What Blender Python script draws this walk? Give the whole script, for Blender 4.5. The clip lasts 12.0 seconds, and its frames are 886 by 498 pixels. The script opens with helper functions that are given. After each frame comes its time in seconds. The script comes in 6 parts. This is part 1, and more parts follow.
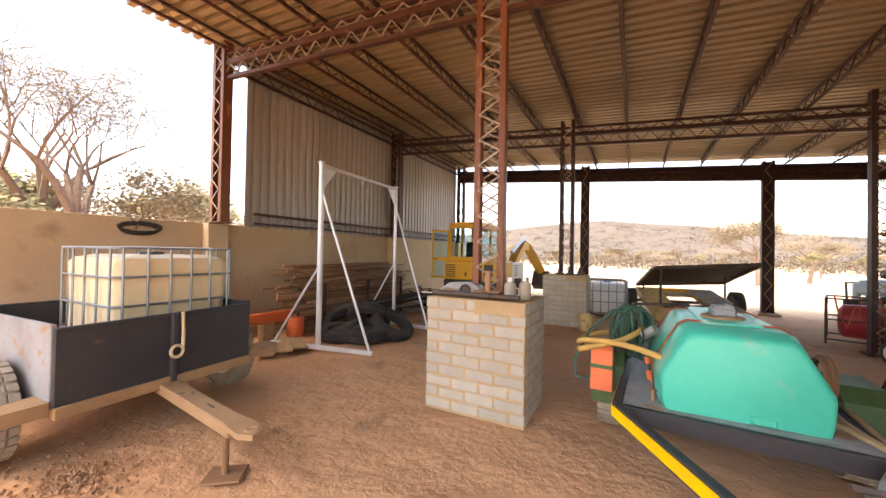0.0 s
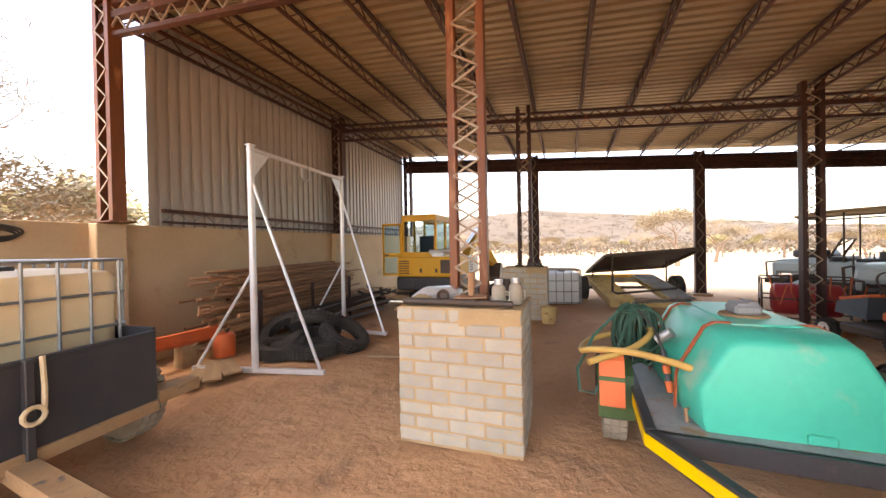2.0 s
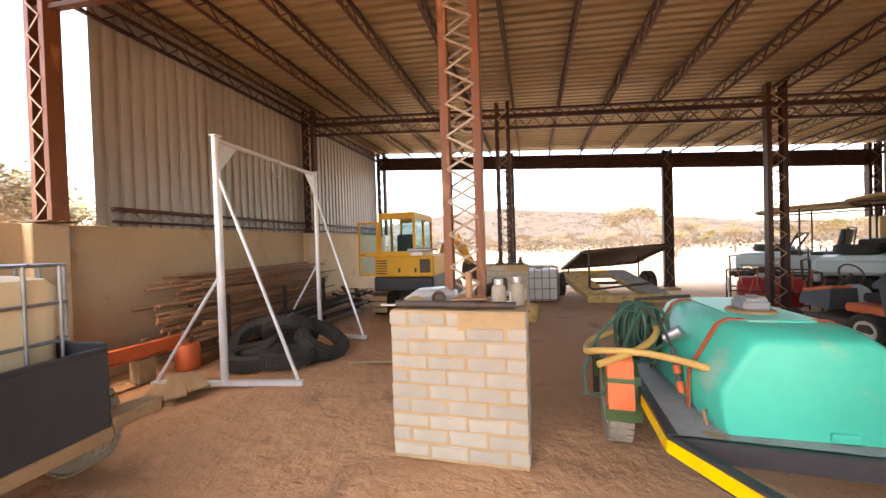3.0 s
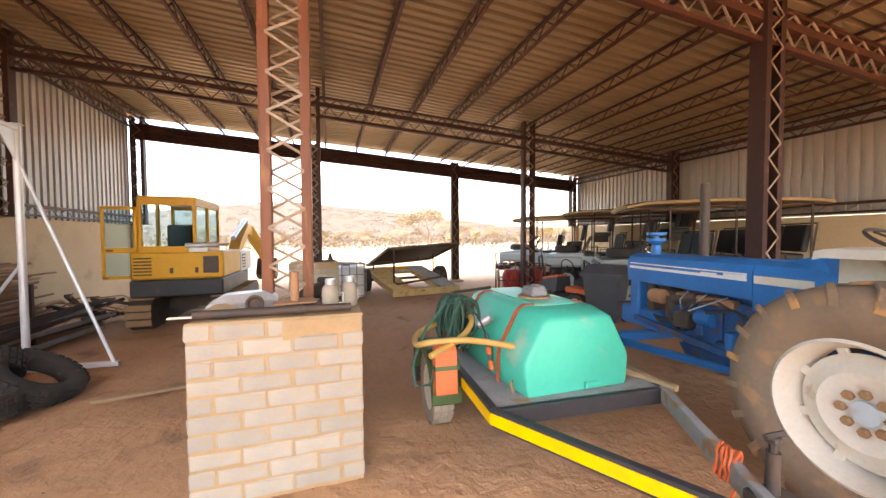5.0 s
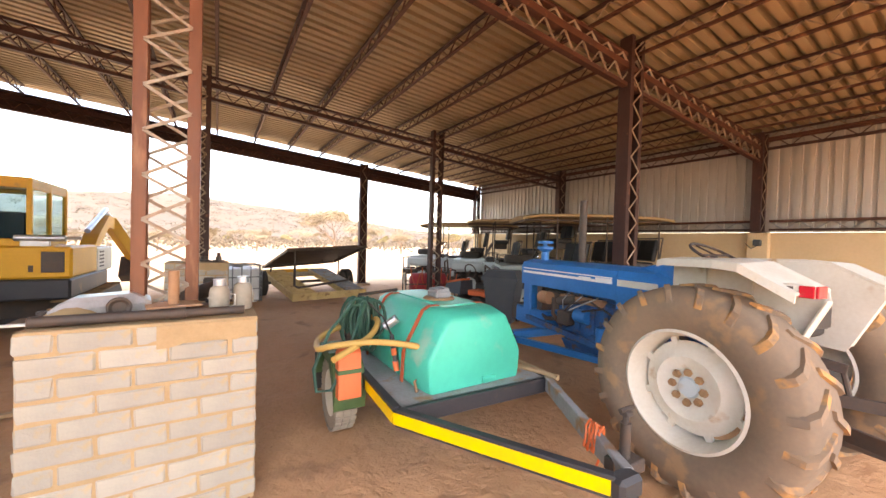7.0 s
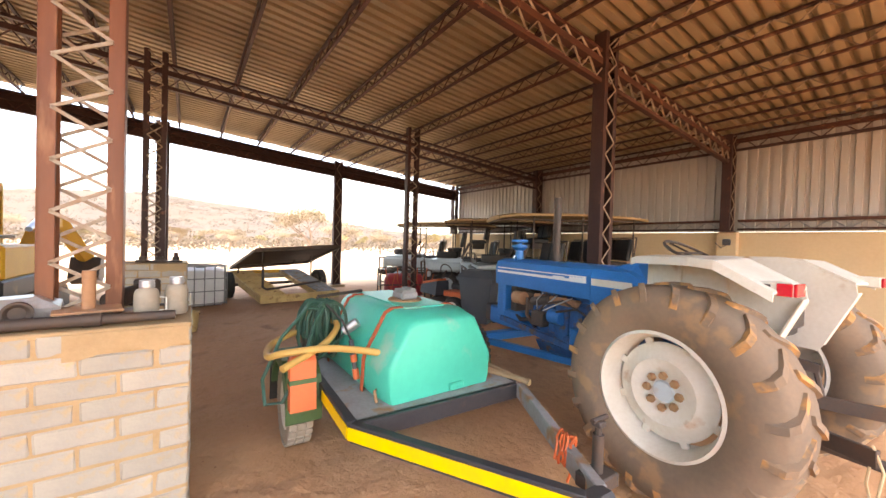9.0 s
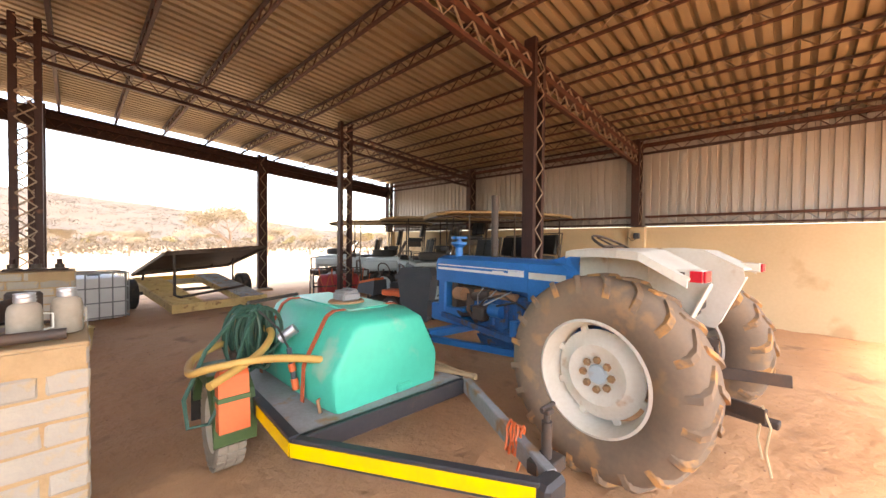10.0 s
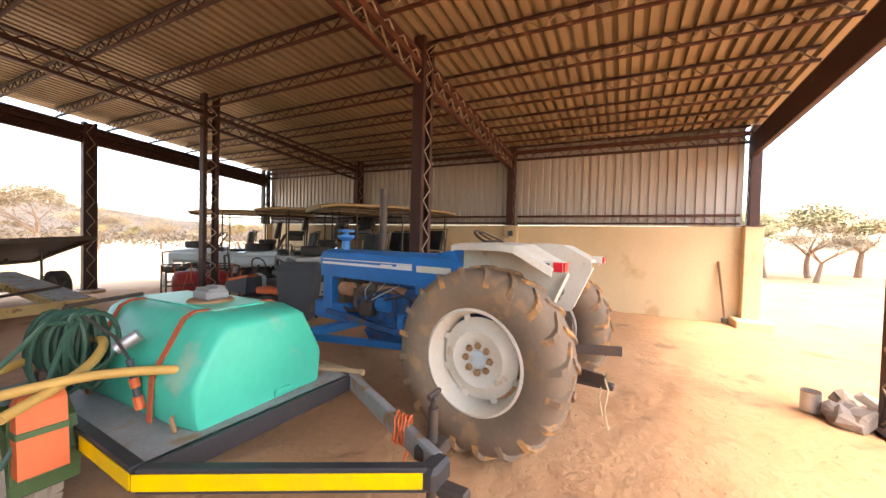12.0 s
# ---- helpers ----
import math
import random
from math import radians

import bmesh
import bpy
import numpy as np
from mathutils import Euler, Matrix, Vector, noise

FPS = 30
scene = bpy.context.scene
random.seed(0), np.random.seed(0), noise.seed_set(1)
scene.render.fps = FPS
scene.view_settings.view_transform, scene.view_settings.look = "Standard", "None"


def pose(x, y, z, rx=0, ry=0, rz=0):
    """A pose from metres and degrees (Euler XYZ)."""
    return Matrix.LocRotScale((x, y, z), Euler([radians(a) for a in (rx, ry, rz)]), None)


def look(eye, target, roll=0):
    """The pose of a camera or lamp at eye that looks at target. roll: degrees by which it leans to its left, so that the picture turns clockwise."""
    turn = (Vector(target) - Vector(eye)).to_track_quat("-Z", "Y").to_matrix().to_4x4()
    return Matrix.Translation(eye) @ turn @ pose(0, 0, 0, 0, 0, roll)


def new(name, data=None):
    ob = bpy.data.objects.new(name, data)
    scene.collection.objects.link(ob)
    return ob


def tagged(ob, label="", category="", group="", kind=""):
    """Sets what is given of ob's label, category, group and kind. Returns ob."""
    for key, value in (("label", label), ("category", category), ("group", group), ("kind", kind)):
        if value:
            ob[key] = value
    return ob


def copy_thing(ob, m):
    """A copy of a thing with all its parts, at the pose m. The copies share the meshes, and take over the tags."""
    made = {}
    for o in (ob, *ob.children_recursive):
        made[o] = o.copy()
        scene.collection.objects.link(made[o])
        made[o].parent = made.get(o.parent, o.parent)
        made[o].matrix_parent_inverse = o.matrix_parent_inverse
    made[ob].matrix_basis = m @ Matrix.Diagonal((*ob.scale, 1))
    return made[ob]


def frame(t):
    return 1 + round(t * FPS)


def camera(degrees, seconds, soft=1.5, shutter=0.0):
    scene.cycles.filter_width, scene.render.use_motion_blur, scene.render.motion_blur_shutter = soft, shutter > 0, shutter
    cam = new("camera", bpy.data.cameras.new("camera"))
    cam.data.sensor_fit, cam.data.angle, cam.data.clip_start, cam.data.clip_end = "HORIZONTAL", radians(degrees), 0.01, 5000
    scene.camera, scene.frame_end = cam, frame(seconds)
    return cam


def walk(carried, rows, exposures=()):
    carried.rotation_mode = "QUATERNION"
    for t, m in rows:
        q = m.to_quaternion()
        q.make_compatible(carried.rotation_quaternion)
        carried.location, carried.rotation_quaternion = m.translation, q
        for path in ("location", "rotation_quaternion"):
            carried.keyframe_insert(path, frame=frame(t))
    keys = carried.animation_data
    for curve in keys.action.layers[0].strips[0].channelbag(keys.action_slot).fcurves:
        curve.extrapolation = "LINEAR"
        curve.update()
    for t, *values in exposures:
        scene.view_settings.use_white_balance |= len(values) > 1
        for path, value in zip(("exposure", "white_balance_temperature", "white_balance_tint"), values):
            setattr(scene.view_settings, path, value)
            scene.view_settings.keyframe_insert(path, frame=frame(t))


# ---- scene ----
cam = camera(102.0, 12.0)
PATH = [
    (0, (-1.13, 3.773, 1.538), (-2.068, 5.539, 1.562), 1.0),
    (0.5, (-1.2, 3.921, 1.539), (-2.108, 5.703, 1.574), 1.0),
    (1, (-1.311, 4.089, 1.568), (-2.211, 5.875, 1.573), 2.0),
    (1.5, (-1.453, 4.172, 1.572), (-2.292, 5.988, 1.605), 1.7),
    (2, (-1.665, 4.244, 1.595), (-2.305, 6.139, 1.577), -1.1),
    (2.5, (-1.822, 4.321, 1.581), (-2.459, 6.217, 1.555), 0.1),
    (3, (-1.917, 4.391, 1.595), (-2.399, 6.331, 1.566), -1.8),
    (3.5, (-2.024, 4.478, 1.616), (-2.308, 6.456, 1.526), -1.3),
    (3.7, (-2.055, 4.489, 1.624), (-2.217, 6.481, 1.534), -2.0),
    (5.3, (-2.175, 4.53, 1.601), (-1.505, 6.414, 1.546), 0.3),
    (5.5, (-2.174, 4.519, 1.602), (-1.489, 6.397, 1.561), 0.4),
    (6, (-2.175, 4.499, 1.59), (-1.372, 6.331, 1.564), 0.6),
    (6.5, (-2.176, 4.491, 1.585), (-1.222, 6.249, 1.55), 1.2),
    (7, (-2.186, 4.493, 1.587), (-1.121, 6.185, 1.548), 1.7),
    (9, (-1.986, 4.593, 1.564), (-0.83, 6.225, 1.532), 1.7),
    (9.5, (-1.995, 4.622, 1.562), (-0.68, 6.128, 1.536), 1.5),
    (10, (-2.014, 4.675, 1.562), (-0.581, 6.069, 1.525), 0.6),
    (10.5, (-2.032, 4.693, 1.563), (-0.483, 5.957, 1.505), 1.0),
    (11, (-2.06, 4.701, 1.568), (-0.456, 5.894, 1.512), 0.7),
    (11.5, (-2.031, 4.702, 1.557), (-0.359, 5.798, 1.5), 0.9),
    (12, (-2.004, 4.694, 1.541), (-0.213, 5.582, 1.491), 1.5),
]
walk(cam, [(t, look(eye, target, roll)) for t, eye, target, roll in PATH], [(0, 2.85, 8000, 16), (2.5, 3.0, 8000, 16), (5.5, 3.25, 8000, 17), (10, 3.25, 8000, 16), (12, 3.0, 7800, 15)])

# ---- light ----
SUN_EL, SUN_AZ = 66.0, 200.0
world = bpy.data.worlds.new("world")
scene.world = world
world.use_nodes = True
wn = world.node_tree.nodes
sky = wn.new("ShaderNodeTexSky")
sky.sky_type, sky.sun_disc = "NISHITA", False
sky.sun_elevation, sky.sun_rotation = radians(SUN_EL), radians(SUN_AZ)
sky.dust_density, sky.air_density, sky.ozone_density = 2.5, 1.0, 0.8
world.node_tree.links.new(sky.outputs[0], wn["Background"].inputs[0])
wn["Background"].inputs[1].default_value = 0.15
sun = new("sun", bpy.data.lights.new("sun", "SUN"))
sun.data.energy, sun.data.angle, sun.data.color = 0.6, radians(14), (1.0, 0.95, 0.88)
az = radians(SUN_AZ)
sun.matrix_world = look((0, 0, 0), (-math.sin(az) * math.cos(radians(SUN_EL)), -math.cos(az) * math.cos(radians(SUN_EL)), -math.sin(radians(SUN_EL))))


# ---- materials ----
def material(name, a, b=None, rough=0.7, metal=0.0, scale=3.0, fine=60.0, bump=0.15, stain_or_shade=None, stain_or_shade_at=0.62, random_tone=0.0, spec=0.4, stretch=(1, 1, 1)):
    m = bpy.data.materials.new(name)
    m.use_nodes = True
    nt = m.node_tree
    n, l = nt.nodes, nt.links
    p = n["Principled BSDF"]
    p.inputs["Roughness"].default_value, p.inputs["Metallic"].default_value = rough, metal
    p.inputs["Specular IOR Level"].default_value = spec
    b = b or tuple(c * 0.72 for c in a)
    tc = n.new("ShaderNodeTexCoord")
    mp = n.new("ShaderNodeMapping")
    mp.inputs["Scale"].default_value = stretch
    l.new(tc.outputs["Object"], mp.inputs[0])
    big, small = n.new("ShaderNodeTexNoise"), n.new("ShaderNodeTexNoise")
    for t, s, d in ((big, scale, 5), (small, fine, 3)):
        t.inputs["Scale"].default_value, t.inputs["Detail"].default_value = s, d
        l.new(mp.outputs[0], t.inputs["Vector"])
    mix = n.new("ShaderNodeMix")
    mix.data_type = "RGBA"
    ramp = n.new("ShaderNodeMapRange")
    ramp.inputs["From Min"].default_value, ramp.inputs["From Max"].default_value = 0.35, 0.68
    add = n.new("ShaderNodeMath")
    add.operation = "MULTIPLY_ADD"
    add.inputs[1].default_value = 0.3
    l.new(small.outputs[0], add.inputs[0])
    off = n.new("ShaderNodeMath")
    off.operation = "MULTIPLY_ADD"
    off.inputs[1].default_value, off.inputs[2].default_value = 0.8, -0.05
    l.new(big.outputs[0], off.inputs[0])
    l.new(off.outputs[0], add.inputs[2])
    l.new(add.outputs[0], ramp.inputs[0])
    l.new(ramp.outputs[0], mix.inputs[0])
    mix.inputs[6].default_value, mix.inputs[7].default_value = (*a, 1), (*b, 1)
    out = mix.outputs[2]
    if stain_or_shade:
        sn = n.new("ShaderNodeTexNoise")
        sn.inputs["Scale"].default_value, sn.inputs["Detail"].default_value = scale * 2.3, 8
        l.new(mp.outputs[0], sn.inputs["Vector"])
        sr = n.new("ShaderNodeMapRange")
        sr.inputs["From Min"].default_value, sr.inputs["From Max"].default_value = stain_or_shade_at, stain_or_shade_at + 0.1
        l.new(sn.outputs[0], sr.inputs[0])
        m2 = n.new("ShaderNodeMix")
        m2.data_type = "RGBA"
        l.new(sr.outputs[0], m2.inputs[0])
        l.new(out, m2.inputs[6])
        m2.inputs[7].default_value = (*stain_or_shade, 1)
        out = m2.outputs[2]
    if random_tone:
        oi = n.new("ShaderNodeObjectInfo")
        mr = n.new("ShaderNodeMapRange")
        mr.inputs["To Min"].default_value, mr.inputs["To Max"].default_value = 1 - random_tone, 1 + random_tone * 0.4
        l.new(oi.outputs["Random"], mr.inputs[0])
        hs = n.new("ShaderNodeHueSaturation")
        l.new(mr.outputs[0], hs.inputs["Value"])
        l.new(out, hs.inputs["Color"])
        out = hs.outputs[0]
    l.new(out, p.inputs["Base Color"])
    if bump:
        bp = n.new("ShaderNodeBump")
        bp.inputs["Strength"].default_value, bp.inputs["Distance"].default_value = bump, 0.02
        l.new(add.outputs[0], bp.inputs["Height"])
        l.new(bp.outputs[0], p.inputs["Normal"])
    return m


def glass(name, tint=(0.62, 0.84, 0.92), rough=0.03):
    m = bpy.data.materials.new(name)
    m.use_nodes = True
    p = m.node_tree.nodes["Principled BSDF"]
    p.inputs["Base Color"].default_value = (*tint, 1)
    p.inputs["Transmission Weight"].default_value, p.inputs["Roughness"].default_value, p.inputs["IOR"].default_value = 1.0, rough, 1.1
    return m


PLASTER = material("plaster", (0.55, 0.40, 0.24), (0.46, 0.32, 0.19), 0.9, scale=0.9, fine=25, bump=0.12, stain_or_shade=(0.38, 0.26, 0.15), stain_or_shade_at=0.6)
PLASTER_R = material("painted_plaster", (0.66, 0.50, 0.30), (0.58, 0.43, 0.25), 0.88, scale=0.7, fine=22, bump=0.1, stain_or_shade=(0.5, 0.34, 0.19), stain_or_shade_at=0.63)
BRICK = material("cement_brick", (0.46, 0.40, 0.31), (0.385, 0.345, 0.285), 0.92, scale=5, fine=90, bump=0.35, stain_or_shade=(0.50, 0.37, 0.22), stain_or_shade_at=0.6, random_tone=0.13)
MORTAR = material("mortar", (0.47, 0.315, 0.165), (0.38, 0.25, 0.13), 0.95, scale=6, fine=80, bump=0.4)
RUST = material("red_oxide_steel", (0.095, 0.032, 0.017), (0.055, 0.02, 0.012), 0.62, 0.0, scale=3, fine=40, bump=0.15, stain_or_shade=(0.22, 0.10, 0.05), stain_or_shade_at=0.62)
RUST_DARK = material("dark_oxide_steel", (0.055, 0.022, 0.016), (0.035, 0.014, 0.011), 0.6, scale=3, fine=40, bump=0.12, stain_or_shade=(0.16, 0.06, 0.035), stain_or_shade_at=0.64)
POLE = material("oiled_rust_pole", (0.21, 0.072, 0.028), (0.13, 0.045, 0.02), 0.5, scale=3, fine=30, bump=0.2, stain_or_shade=(0.36, 0.17, 0.08), stain_or_shade_at=0.6, stretch=(1, 1, 0.2))
LACING = material("bare_steel_lacing", (0.37, 0.31, 0.24), (0.26, 0.16, 0.10), 0.55, 0.35, scale=9, fine=60, bump=0.1)
ZINC = material("galvanised_sheet", (0.46, 0.43, 0.39), (0.36, 0.33, 0.29), 0.5, 0.1, scale=1.1, fine=14, bump=0.03, stretch=(1, 1, 0.12), stain_or_shade=(0.30, 0.20, 0.13), stain_or_shade_at=0.68)
ROOFZ = material("roof_sheet_underside", (0.38, 0.285, 0.17), (0.29, 0.215, 0.13), 0.55, 0.15, scale=1.2, fine=12, bump=0.03, stretch=(0.15, 1, 1), stain_or_shade=(0.30, 0.2, 0.11), stain_or_shade_at=0.66)
WHITE_STEEL = material("silver_painted_pipe", (0.72, 0.72, 0.72), (0.6, 0.6, 0.6), 0.4, 0.3, scale=4, fine=60, bump=0.05, stain_or_shade=(0.42, 0.33, 0.26), stain_or_shade_at=0.68)
CAGE = material("galvanised_cage", (0.30, 0.32, 0.32), (0.22, 0.22, 0.21), 0.45, 0.5, scale=6, fine=50, bump=0.05)
IBC = material("yellowed_plastic", (0.78, 0.62, 0.38), (0.72, 0.53, 0.29), 0.5, scale=1.3, fine=9, bump=0.05, stain_or_shade=(0.62, 0.40, 0.18), stain_or_shade_at=0.66)
BLACK = material("black_paint", (0.028, 0.03, 0.036), (0.05, 0.046, 0.044), 0.5, scale=2.2, fine=60, bump=0.06, stain_or_shade=(0.13, 0.08, 0.05), stain_or_shade_at=0.64)
GREY_PAINT = material("worn_grey_paint", (0.30, 0.30, 0.30), (0.20, 0.19, 0.18), 0.6, scale=3, fine=50, bump=0.1, stain_or_shade=(0.30, 0.17, 0.09), stain_or_shade_at=0.56)
DUSTY = material("dusty_steel", (0.36, 0.22, 0.11), (0.28, 0.16, 0.08), 0.85, scale=4, fine=50, bump=0.15, stain_or_shade=(0.12, 0.10, 0.09), stain_or_shade_at=0.62)
RUBBER = material("rubber", (0.030, 0.028, 0.026), (0.055, 0.046, 0.038), 0.85, scale=5, fine=60, bump=0.2, stain_or_shade=(0.14, 0.09, 0.05), stain_or_shade_at=0.64)
DUST_RUBBER = material("dusty_tyre", (0.235, 0.165, 0.11), (0.165, 0.125, 0.09), 0.9, scale=2.6, fine=40, bump=0.2, stain_or_shade=(0.30, 0.19, 0.105), stain_or_shade_at=0.58)
LUG_RUBBER = material("clay_caked_lugs", (0.20, 0.15, 0.11), (0.27, 0.18, 0.11), 0.92, scale=3.5, fine=40, bump=0.3, stain_or_shade=(0.50, 0.26, 0.10), stain_or_shade_at=0.50)
PALE_RUBBER = material("pale_dusty_tyre", (0.36, 0.31, 0.24), (0.26, 0.22, 0.17), 0.9, scale=5, fine=50, bump=0.2)
YELLOW = material("yellow_paint", (0.72, 0.37, 0.022), (0.62, 0.30, 0.02), 0.5, scale=1.6, fine=30, bump=0.05, stain_or_shade=(0.42, 0.22, 0.05), stain_or_shade_at=0.68)
TAPE = material("yellow_tape", (0.90, 0.58, 0.0), (0.8, 0.48, 0.01), 0.4, scale=6, fine=40, bump=0.02, stain_or_shade=(0.6, 0.36, 0.05), stain_or_shade_at=0.7)
PALE_YELLOW = material("faded_yellow_paint", (0.60, 0.42, 0.17), (0.46, 0.31, 0.12), 0.75, scale=4, fine=40, bump=0.1, stain_or_shade=(0.28, 0.16, 0.07), stain_or_shade_at=0.58)
TEAL = material("teal_plastic", (0.035, 0.52, 0.36), (0.03, 0.43, 0.30), 0.38, scale=1.5, fine=20, bump=0.02, stain_or_shade=(0.22, 0.44, 0.32), stain_or_shade_at=0.6)
GREEN = material("green_paint", (0.07, 0.13, 0.045), (0.05, 0.095, 0.035), 0.6, scale=4, fine=40, bump=0.08, stain_or_shade=(0.2, 0.14, 0.07), stain_or_shade_at=0.66)
ORANGE = material("orange_plastic", (0.75, 0.16, 0.05), (0.62, 0.13, 0.045), 0.5, scale=4, fine=40, bump=0.05, stain_or_shade=(0.5, 0.17, 0.08), stain_or_shade_at=0.64)
STRAP = material("red_strap", (0.52, 0.12, 0.05), (0.42, 0.10, 0.04), 0.85, scale=12, fine=150, bump=0.2)
HOSE = material("yellow_hose", (0.58, 0.36, 0.10), (0.48, 0.28, 0.08), 0.6, scale=5, fine=60, bump=0.08)
GREEN_HOSE = material("green_hose", (0.035, 0.10, 0.065), (0.025, 0.07, 0.05), 0.45, scale=5, fine=60, bump=0.05)
BLUE = material("tractor_blue", (0.015, 0.185, 0.50), (0.013, 0.14, 0.38), 0.4, scale=2.5, fine=40, bump=0.05, stain_or_shade=(0.16, 0.16, 0.2), stain_or_shade_at=0.67)
BLUE_DARK = material("greasy_blue_castings", (0.02, 0.12, 0.30), (0.02, 0.055, 0.15), 0.55, scale=5, fine=40, bump=0.25, stain_or_shade=(0.11, 0.075, 0.05), stain_or_shade_at=0.55)
CREAM = material("off_white_paint", (0.70, 0.67, 0.58), (0.60, 0.55, 0.45), 0.5, scale=2.5, fine=40, bump=0.05, stain_or_shade=(0.48, 0.33, 0.2), stain_or_shade_at=0.66)
WHITE = material("white_paint", (0.78, 0.78, 0.76), (0.7, 0.7, 0.68), 0.4, scale=3, fine=40, bump=0.03)
PALE_BLUE = material("pale_blue_paint", (0.50, 0.58, 0.60), (0.42, 0.5, 0.53), 0.35, scale=2, fine=30, bump=0.03, stain_or_shade=(0.42, 0.36, 0.3), stain_or_shade_at=0.68)
CANVAS = material("tan_canvas", (0.42, 0.29, 0.15), (0.34, 0.23, 0.12), 0.92, scale=3, fine=120, bump=0.12)
VINYL = material("black_vinyl", (0.018, 0.018, 0.02), (0.03, 0.028, 0.026), 0.5, scale=4, fine=60, bump=0.08)
DARK_PLASTIC = material("dark_grey_plastic", (0.055, 0.065, 0.075), (0.075, 0.08, 0.085), 0.5, scale=3, fine=40, bump=0.04, stain_or_shade=(0.1, 0.09, 0.08), stain_or_shade_at=0.7)
RED = material("red_plastic", (0.42, 0.035, 0.04), (0.34, 0.03, 0.035), 0.45, scale=3, fine=40, bump=0.04)
LAMP_RED = material("red_lens", (0.6, 0.02, 0.04), (0.5, 0.02, 0.03), 0.25, scale=6, fine=60, bump=0.0)
WOOD = material("weathered_board", (0.40, 0.27, 0.15), (0.30, 0.20, 0.11), 0.85, scale=3, fine=50, bump=0.2, stretch=(0.3, 3, 3))
IRON = material("dark_iron", (0.06, 0.05, 0.045), (0.10, 0.065, 0.045), 0.6, 0.2, scale=6, fine=60, bump=0.2)
CHROME = material("scuffed_metal", (0.55, 0.55, 0.55), (0.4, 0.39, 0.37), 0.35, 0.7, scale=6, fine=60, bump=0.08)
STONE = material("grey_rubble", (0.30, 0.25, 0.21), (0.22, 0.18, 0.15), 0.95, scale=6, fine=50, bump=0.4)
BARK = material("grey_bark", (0.24, 0.17, 0.12), (0.17, 0.12, 0.085), 0.95, scale=8, fine=60, bump=0.3)
TWIG = material("dry_twigs", (0.25, 0.20, 0.13), (0.19, 0.15, 0.095), 0.95, scale=1.2, fine=20, bump=0.0)
SAGE = material("dull_green_grey_paint", (0.30, 0.34, 0.31), (0.23, 0.26, 0.24), 0.4, scale=2, fine=30, bump=0.03, stain_or_shade=(0.3, 0.25, 0.2), stain_or_shade_at=0.66)
CLOD = material("dark_soil", (0.27, 0.145, 0.08), (0.34, 0.185, 0.10), 0.95, scale=9, fine=60, bump=0.2)
LEAF = material("dry_olive_leaves", (0.26, 0.235, 0.12), (0.31, 0.26, 0.14), 0.9, scale=1.2, fine=20, bump=0.0)
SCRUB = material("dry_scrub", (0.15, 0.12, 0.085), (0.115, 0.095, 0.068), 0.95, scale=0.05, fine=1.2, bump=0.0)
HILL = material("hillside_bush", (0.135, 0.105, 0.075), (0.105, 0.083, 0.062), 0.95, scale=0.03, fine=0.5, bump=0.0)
GLASS = glass("window_glass")
ROPE = material("pale_rope", (0.62, 0.50, 0.32), (0.5, 0.38, 0.22), 0.9, scale=20, fine=120, bump=0.2)
PIPE_RUST = material("rusty_pipe", (0.42, 0.22, 0.11), (0.29, 0.145, 0.075), 0.7, scale=3, fine=40, bump=0.15, random_tone=0.45, stain_or_shade=(0.33, 0.24, 0.17), stain_or_shade_at=0.6)


def sand_material():
    # the dark blotches paint shadow of the trodden hollows into the sand colour
    m = material("red_sand", (0.53, 0.295, 0.15), (0.44, 0.235, 0.115), 0.95, scale=0.7, fine=14, bump=0.9, stain_or_shade=(0.31, 0.17, 0.09), stain_or_shade_at=0.6)
    n, l = m.node_tree.nodes, m.node_tree.links
    p = n["Principled BSDF"]
    inner = p.inputs["Base Color"].links[0].from_socket
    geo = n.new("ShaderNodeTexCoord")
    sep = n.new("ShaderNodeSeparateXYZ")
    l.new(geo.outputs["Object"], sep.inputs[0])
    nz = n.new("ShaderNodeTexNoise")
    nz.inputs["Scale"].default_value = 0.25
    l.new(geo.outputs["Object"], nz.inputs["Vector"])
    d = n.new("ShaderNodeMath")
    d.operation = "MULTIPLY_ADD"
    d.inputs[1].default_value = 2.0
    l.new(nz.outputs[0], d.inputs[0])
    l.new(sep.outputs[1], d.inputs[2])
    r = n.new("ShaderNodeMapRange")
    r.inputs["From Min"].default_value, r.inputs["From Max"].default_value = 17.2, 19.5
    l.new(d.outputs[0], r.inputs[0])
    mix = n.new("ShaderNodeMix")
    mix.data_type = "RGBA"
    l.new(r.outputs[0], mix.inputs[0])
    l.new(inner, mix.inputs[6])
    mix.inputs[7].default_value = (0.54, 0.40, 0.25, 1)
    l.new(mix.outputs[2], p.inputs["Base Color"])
    fine_bump = p.inputs["Normal"].links[0].from_node
    tread = n.new("ShaderNodeTexNoise")
    tread.inputs["Scale"].default_value, tread.inputs["Detail"].default_value, tread.inputs["Roughness"].default_value = 5.5, 6, 0.62
    l.new(geo.outputs["Object"], tread.inputs["Vector"])
    coarse = n.new("ShaderNodeBump")
    coarse.inputs["Strength"].default_value, coarse.inputs["Distance"].default_value = 0.6, 0.10
    l.new(tread.outputs[0], coarse.inputs["Height"])
    l.new(coarse.outputs[0], fine_bump.inputs["Normal"])
    return m


SAND = sand_material()


